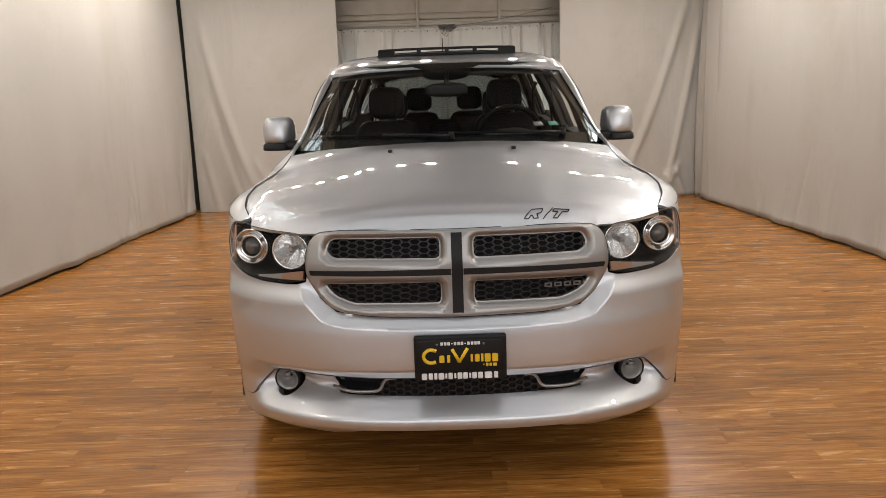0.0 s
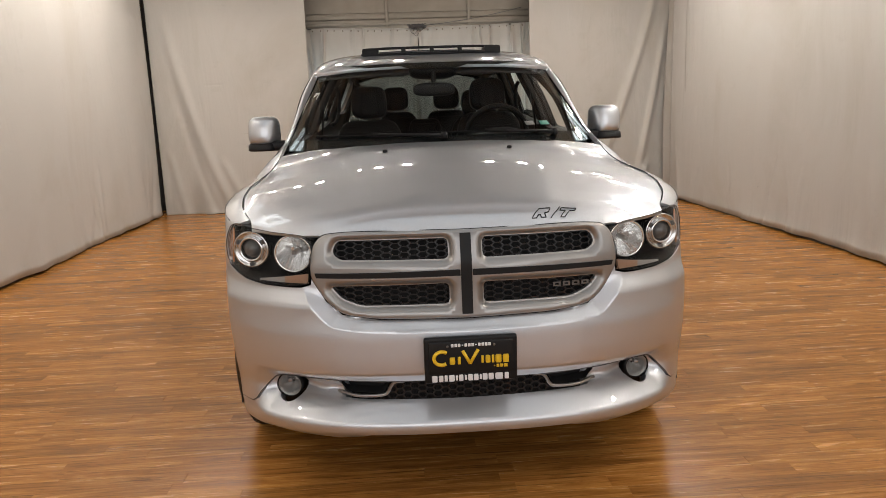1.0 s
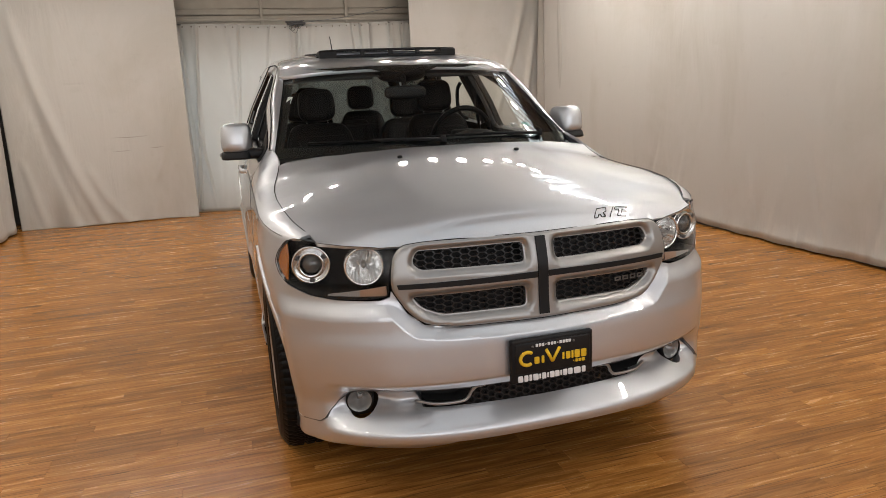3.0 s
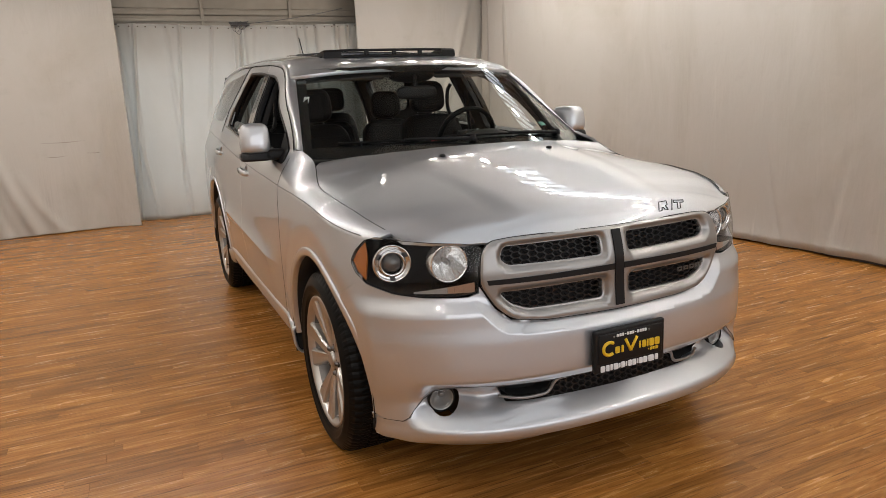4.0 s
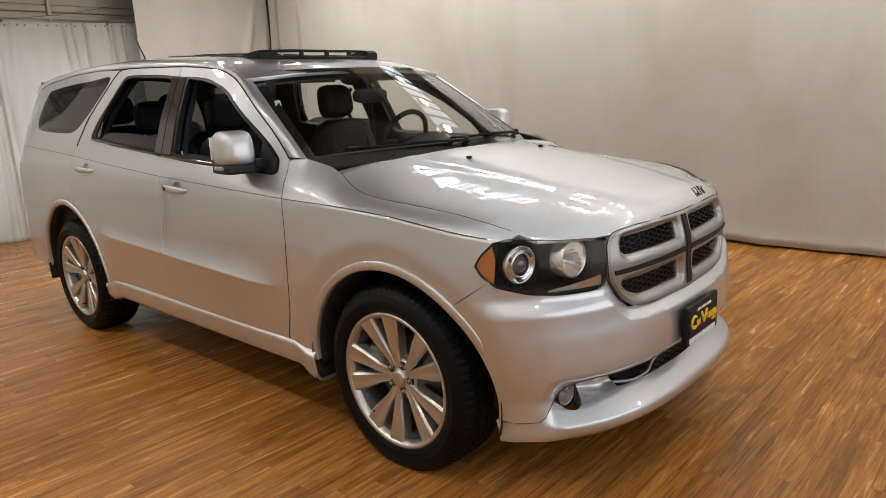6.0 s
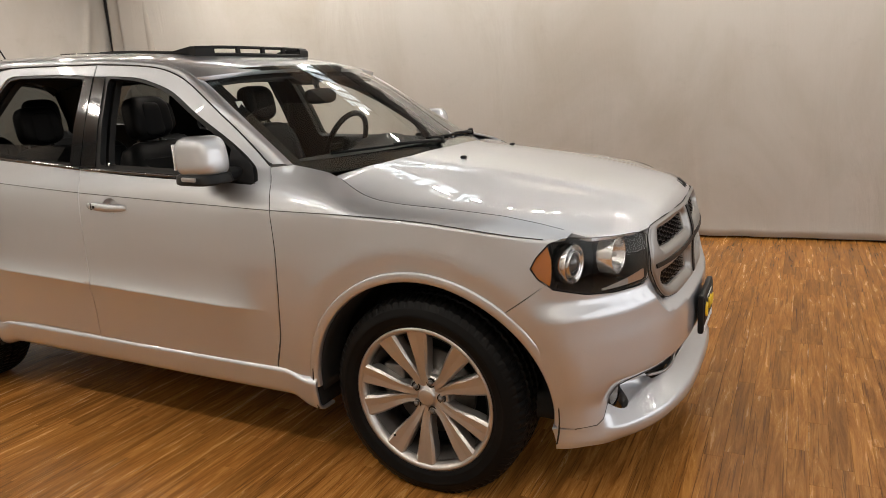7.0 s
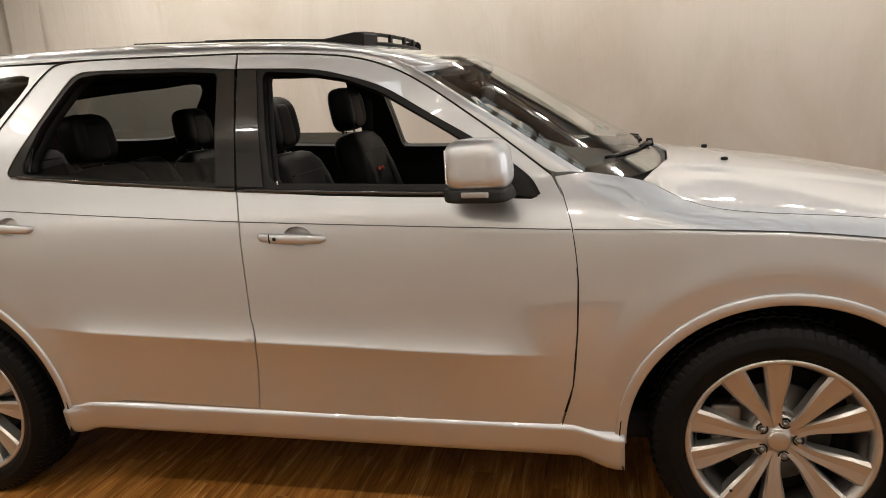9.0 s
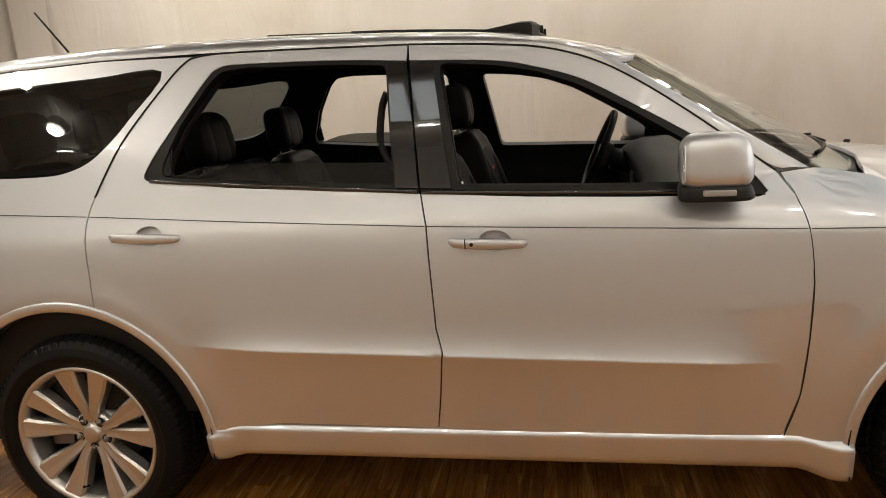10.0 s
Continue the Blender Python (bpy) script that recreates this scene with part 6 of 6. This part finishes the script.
out_f = [tuple(p) for p in win_f] + [(1.7425, 1.40), (1.7235, 1.206), (1.40, 1.182), (0.963, 1.160), (0.726, 1.145)]
out_r = [tuple(p) for p in win_r] + [(2.374, 1.257), (1.7315, 1.206), (1.7475, 1.40)]
pair("window_trim", panel("window_trim", S(out_f), inset(0.004), TRIM_BLACK, 0.03, holes=[S(hole_f)], rim=0.03), TRIM_BLACK, "black window surround")
pair("window_trim", panel("window_trim", S(out_r), inset(0.004), TRIM_BLACK, 0.03, holes=[S(hole_r)], rim=0.03), TRIM_BLACK, "black window surround")
pil_f = [(1.6885, 1.606), (1.7625, 1.614), (1.7425, 1.40), (1.7260, 1.222), (1.628, 1.216)]
pil_r = [(1.7755, 1.614), (1.838, 1.616), (1.806, 1.226), (1.7335, 1.222), (1.7490, 1.40)]
pair("pillar_cover", panel("pillar_cover", S(pil_f), inset(-0.0015), BLACK_GLOSS, 0.03, rim=0.004), BLACK_GLOSS, "gloss black pillar cover")
pair("pillar_cover", panel("pillar_cover", S(pil_r), inset(-0.0015), BLACK_GLOSS, 0.03, rim=0.004), BLACK_GLOSS, "gloss black pillar cover")
# belt weatherstrips
for a, b in (((0.80, 1.163), (1.722, 1.209)), ((1.735, 1.211), (2.66, 1.290))):
    for sg in (-1, 1):
        pts = []
        for t in np.linspace(0, 1, 24):
            y, z = a[0] + (b[0] - a[0]) * t, a[1] + (b[1] - a[1]) * t
            p = side_pt(y, z - belt_z(y), sg)
            pts.append((p[0] + sg * 0.001, y, p[2]))
        part("weatherstrip", tube(pts, 0.008, 8), BLACK_GLOSS, car)
low_r = [(1.812, 1.232), (2.30, 1.266), (2.60, 1.296)] + [(2.50, 1.322)] + [(2.42, 1.329), (2.2, 1.322), (1.83, 1.302)]
for o in pair("rear_door_glass", panel("rear_door_glass", S(low_r), inset(0.022), TINTED, 0.05, rim=0.004), TINTED, "half-lowered tinted door glass"):
    o.visible_shadow = False
pair("division_bar", panel("division_bar", S([(2.596, 1.305), (2.672, 1.300), (2.676, 1.326), (2.597, 1.43)]), inset(0.010), BLACK_GLOSS, 0.03, rim=0.01), BLACK_GLOSS)


# door mirrors
def door_mirror(sg):
    mir = new("door_mirror")
    mir.parent = car
    mir["label"] = "silver door mirror with a black base and indicator"
    c = (sg * 0.945, 0.865, 1.205)

    def shape(w, d, z0, z1, name, material, power=3.4, grow=1.0):
        b = bmesh.new()
        bmesh.ops.create_uvsphere(b, u_segments=40, v_segments=24, radius=1.0)
        for v in b.verts:
            q = v.co.normalized()
            k = (abs(q.x) ** power + abs(q.y) ** power + abs(q.z) ** power) ** (-1 / power)
            q = q * k
            t = (q.z + 1) / 2
            # narrower and further back towards the top, rounded at the front
            y = q.y * d / 2
            if q.y < 0:
                y *= 1.0 - 0.16 * t * t
            x = q.x * w / 2 * (1 - 0.10 * t)
            y += 0.10 * (abs(q.x) ** 2) * (1 if q.y < 0 else 0) * d * 0.5
            v.co = (x, y, z0 + (z1 - z0) * t)
        bmesh.ops.translate(b, vec=(c[0], c[1], 0), verts=b.verts)
        bmesh.ops.rotate(b, cent=(c[0], c[1], 0), matrix=Matrix.Rotation(radians(sg * 8), 3, "Z"), verts=b.verts)
        return part(name, b, material, mir)

    shape(0.156, 0.200, 1.188, 1.345, "shell", SILVER, 4.0)
    shape(0.158, 0.203, 1.158, 1.206, "lower_shell", BLACK_PLASTIC, 6.0)
    side_ind = box(0.012, 0.085, 0.017, (sg * 1.021, 0.872, 1.186), 0.005, 2)
    bmesh.ops.rotate(side_ind, cent=(sg * 1.028, 0.885, 1.186), matrix=Matrix.Rotation(radians(sg * 10), 3, "Z"), verts=side_ind.verts)
    part("indicator", side_ind, PALE_GREY, mir, "pale indicator lens")
    g = box(0.12, 0.006, 0.10, (sg * 0.945, 0.950, 1.268), 0.003)
    bmesh.ops.rotate(g, cent=(sg * 0.945, 0.952, 1.268), matrix=Matrix.Rotation(radians(sg * 8), 3, "Z"), verts=g.verts)
    part("mirror_glass", g, CHROME, mir)
    arm = soft_box(0.16, 0.10, 0.056, m=pose(sg * 0.875, 0.835, 1.158), power=3.2)
    part("arm", arm, BLACK_PLASTIC, mir)
    sail = panel("sail", S([(0.708, 1.149), (0.746, 1.208), (0.86, 1.294), (0.862, 1.165)]), inset(-0.004), BLACK_PLASTIC, 0.03, rim=0.012)
    part("sail", sail if sg < 0 else mirrored(sail), BLACK_PLASTIC, mir)


for sg in (-1, 1):
    door_mirror(sg)


# door handles
def door_handle(sg, y0, y1, z0, z1, key):
    h = new("door_handle")
    h.parent = car
    yc, zc = (y0 + y1) / 2, (z0 + z1) / 2
    slope = (z1 - z0) / (y1 - y0)
    xs = half_width(yc, zc)
    oval = cup_oval(1.497, 1.054) if key else cup_oval(2.655, 1.114)
    oy, oz = np.mean([p[0] for p in oval]), np.mean([p[1] for p in oval])

    def dish(u, v):
        a = 2 * math.pi * u
        k = math.sin(v * math.pi / 2)
        y = oy + 0.0505 * k * math.cos(a)
        z = oz + 0.0335 * k * math.sin(a) + 0.0023 * k * math.cos(a)
        return (sg * (half_width(y, z) - 0.001 - 0.026 * (1 - k ** 6) ** 0.6), y, z)
    part("cup", grid_mesh("cup", dish, 32, 9, SILVER, 0.001), SILVER, h, "hollow behind the handle")
    b = bmesh.new()
    rows = []
    L = y1 - y0
    for i in range(17):
        t = i / 16
        y = y0 + L * t
        arch = 0.030 * min(1.0, (math.sin(math.pi * min(max(t, 0.0), 1.0))) ** 0.35 if 0 < t < 1 else 0.0) + 0.004
        hh = 0.0165 * (0.75 + 0.25 * math.sin(math.pi * t)) * (0.6 if i in (0, 16) else 1)
        row = []
        for dx, dz in ((arch - 0.014, -hh), (arch - 0.004, -hh * 1.02), (arch, -hh * 0.6), (arch + 0.001, 0), (arch, hh * 0.6), (arch - 0.004, hh), (arch - 0.014, hh)):
            x = half_width(y, zc) + max(dx, -0.004)
            row.append(b.verts.new((sg * x, y, z0 + slope * (y - y0) + dz)))
        rows.append(row)
    for i in range(16):
        for j in range(6):
            b.faces.new((rows[i][j], rows[i][j + 1], rows[i + 1][j + 1], rows[i + 1][j]))
        b.faces.new((rows[i][6], rows[i][0], rows[i + 1][0], rows[i + 1][6]))
    b.faces.new(rows[0])
    b.faces.new(rows[-1][::-1])
    bmesh.ops.recalc_face_normals(b, faces=b.faces)
    part("grip", b, SILVER, h)
    if key:
        part("split", box(0.004, 0.003, 0.030, (sg * (xs + 0.031), y1 - 0.055, z1 - 0.003), 0.0), DARK, h)
        part("key_hole", rod(0.006, 0.006, 0.004, 12, pose(sg * (xs + 0.0325), y1 - 0.075, z1 - 0.004, 0, sg * 90, 0)), DARK, h)


for sg in (-1, 1):
    door_handle(sg, 1.398, 1.640, 1.045, 1.057, True)
    door_handle(sg, 2.542, 2.800, 1.105, 1.118, False)

# roof: sunroof wind deflector, open glass, aerial, rails
defl = new("wind_deflector")
defl.parent = car
defl.location = (0.012, 0.0, 0.0)
defl["label"] = "raised black sunroof wind deflector with open slots"


def arc_y(x):
    return 1.333 + 0.05 * (x / 0.42) ** 2


def rz(x, y):
    t = roof_uw(x, y)
    return roof_pt(*t)[2]


xs = np.linspace(-0.41, 0.41, 29)
part("top_bar", tube([(x, arc_y(x) + 0.012, rz(x, arc_y(x)) + 0.042 - 0.006 * (abs(x) / 0.41) ** 6) for x in xs], 0.008, 8), BLACK_PLASTIC, defl)
part("bottom_bar", tube([(x, arc_y(x) - 0.004, rz(x, arc_y(x)) + 0.006) for x in xs], 0.0075, 8), BLACK_PLASTIC, defl)
for x in (-0.172, 0.0, 0.172):
    part("post", box(0.026, 0.014, 0.042, (x, arc_y(x) + 0.004, rz(x, arc_y(x)) + 0.026), 0.003), BLACK_PLASTIC, defl)
for sg in (-1, 1):
    # solid end: a block across the bar, tapering to the rear
    V = []
    for x, drop in ((0.325, 1.0), (0.36, 1.0), (0.39, 1.0), (0.415, 0.98), (0.425, 0.88)):
        ya = arc_y(x)
        for dy, h in ((-0.012, 0.0), (-0.013, 0.037), (-0.004, 0.047), (0.03, 0.043), (0.055, 0.036), (0.15, 0.009), (0.15, 0.0)):
            V.append((sg * x, ya + dy, rz(sg * min(x, 0.42), ya + dy) + h * drop))
    F = [tuple(range(7)), tuple(range(34, 27, -1))] + [(7 * k + i, 7 * k + 7 + i, 7 * k + 7 + (i + 1) % 7, 7 * k + (i + 1) % 7) for k in range(4) for i in range(7)]
    part("side_arm", raw("side_arm", V, F, BLACK_PLASTIC, False), BLACK_PLASTIC, defl, "solid black end tapering to the rear")
gl = panel("sunroof_glass", [roof_uw(x, y) for x, y in [(-0.41, 2.0), (0.41, 2.0), (0.41, 2.35), (-0.41, 2.35)]], lambda u, w: tuple(np.array(roof_pt(u, w)) + np.array((0, 0, 0.004))), BLACK_GLOSS, 0.05, rim=0.006)
part("sunroof_glass", gl, BLACK_GLOSS, car, "dark sunroof glass slid back over the roof")
part("sunroof_seal", tube([(x, y, rz(x, y) + 0.002) for x, y in dense([(-0.42, SUN_Y0), (0.42, SUN_Y0), (0.42, SUN_Y1), (-0.42, SUN_Y1)], 0.06)], 0.006, 6, True), BLACK_PLASTIC, car)
aer = new("aerial")
aer.parent = car
part("base", soft_box(0.05, 0.075, 0.03, m=pose(0.0, 3.47, rz(0.0, 3.47) - 0.004), power=2.5), BLACK_PLASTIC, aer)
part("mast", tube([(0.0, 3.47 + 0.15 * t, rz(0.0, 3.47) + 0.02 + 0.205 * t) for t in (0, 0.3, 0.7, 1)], [0.0055, 0.005, 0.0045, 0.004], 8), BLACK_PLASTIC, aer)
# wipers and washer jets
for x in (-0.272, 0.285):
    jet = part("washer_jet", soft_box(0.022, 0.026, 0.014, m=pose(x, 0.080, hood_z(x, 0.080) - 0.002), power=2.8), BLACK_PLASTIC, car)
for x0, x1 in ((0.52, -0.06), (-0.04, -0.62)):
    w = new("wiper")
    w.parent = car

    def on(x, d=0.012, v=0.06):
        u = x / glass_edge(v)[0]
        q = screen_pt(max(-1, min(1, u)), v)
        return (q[0], q[1] - d * 0.7, q[2] + d * 0.8)
    part("blade", tube([on(x, 0.006, 0.030 + 0.02 * i / 15) for i, x in enumerate(np.linspace(x0 - 0.02, x1, 16))], 0.006, 6), RUBBER, w)
    part("arm", tube([on(x, 0.013, v) for x, v in ((x0 + 0.05, 0.0), (x0 - 0.05, 0.016), ((x0 + x1) / 2, 0.040))], [0.010, 0.008, 0.005], 8), BLACK_PLASTIC, w)
    q = on(x0 + 0.05, 0.012, 0.0)
    part("pivot", rod(0.018, 0.013, 0.03, 14, pose(q[0], q[1], q[2] - 0.012)), BLACK_PLASTIC, w)
# seam between fender and pillar foot
for sg in (-1, 1):
    part("pillar_seam", tube([fender_pt(y, SHOULDER, sg) for y in (0.656, 0.61, 0.565)], 0.002, 6), GREY_PLASTIC, car)
    part("bonnet_gap", tube([tuple(np.array(fender_pt(y, SHOULDER, sg)) - np.array((sg * 0.002, 0, 0.0005))) for y in np.linspace(-0.505, 0.345, 44)], 0.0017, 6), DARK, car)
    gap = curve_pts([(y + G, z) for y, z in fender_rear[1:]], 5)
    part("door_gap", tube([(sg * (half_width(y, z) - 0.0005), y, z) for y, z in gap], 0.0017, 6), DARK, car)
    gap = curve_pts([(0.627, 1.145), (0.64, 1.172), (0.657, 1.207)], 5)
    part("door_gap", tube([(sg * (half_width(y, z) - 0.0005), y, z) for y, z in gap], 0.002, 6), DARK, car)


# ---- floor planks ----
def plank_mesh(length, width):
    h, c = 0.006, 0.0006
    x, y = length / 2, width / 2
    V = [(-x, -y, -h), (x, -y, -h), (x, y, -h), (-x, y, -h), (-x, -y, -c), (x, -y, -c), (x, y, -c), (-x, y, -c),
         (-x + c, -y + c, 0), (x - c, -y + c, 0), (x - c, y - c, 0), (-x + c, y - c, 0)]
    F = [(8, 9, 10, 11)] + [(i, (i + 1) % 4, 4 + (i + 1) % 4, 4 + i) for i in range(4)] + [(4 + i, 4 + (i + 1) % 4, 8 + (i + 1) % 4, 8 + i) for i in range(4)]
    return V, F


PW, PGAP = 0.074, 0.0004
LENGTHS = (0.34, 0.5, 0.7, 0.95, 1.2)
plank_shared = {}
rest_v, rest_f = [], []
rnd = random.Random(4)
near = 0
y = YF
while y < YB + 0.5:
    x = XL - 0.2 - rnd.uniform(0, 1.0)
    gap = rnd.choice((PGAP, PGAP, PGAP, 0.0012))
    while x < XR + 0.4:
        ln = rnd.choice(LENGTHS)
        cx, cy = x + ln / 2, y + PW / 2
        if near < 300 and -2.9 < cx < 1.6 and (-1.75 < cy < 1.6) and not (-0.5 < cx < 0.5 and cy > -0.4):
            if (ln, gap) not in plank_shared:
                V, F = plank_mesh(ln - PGAP, PW - gap)
                plank_shared[(ln, gap)] = raw("plank", V, F, WOOD, False)
            o = part("plank", plank_shared[(ln, gap)], WOOD, floor)
            o.location = (cx, cy, 0.0)
            near += 1
        else:
            V, F = plank_mesh(ln - PGAP, PW - gap)
            k = len(rest_v)
            rest_v += [(a + cx, b + cy, c) for a, b, c in V]
            rest_f += [tuple(i + k for i in q) for q in F]
        x += ln
    y += PW
tagged(part("planks", raw("planks", rest_v, rest_f, WOOD, False), WOOD, floor), kind="stuff")
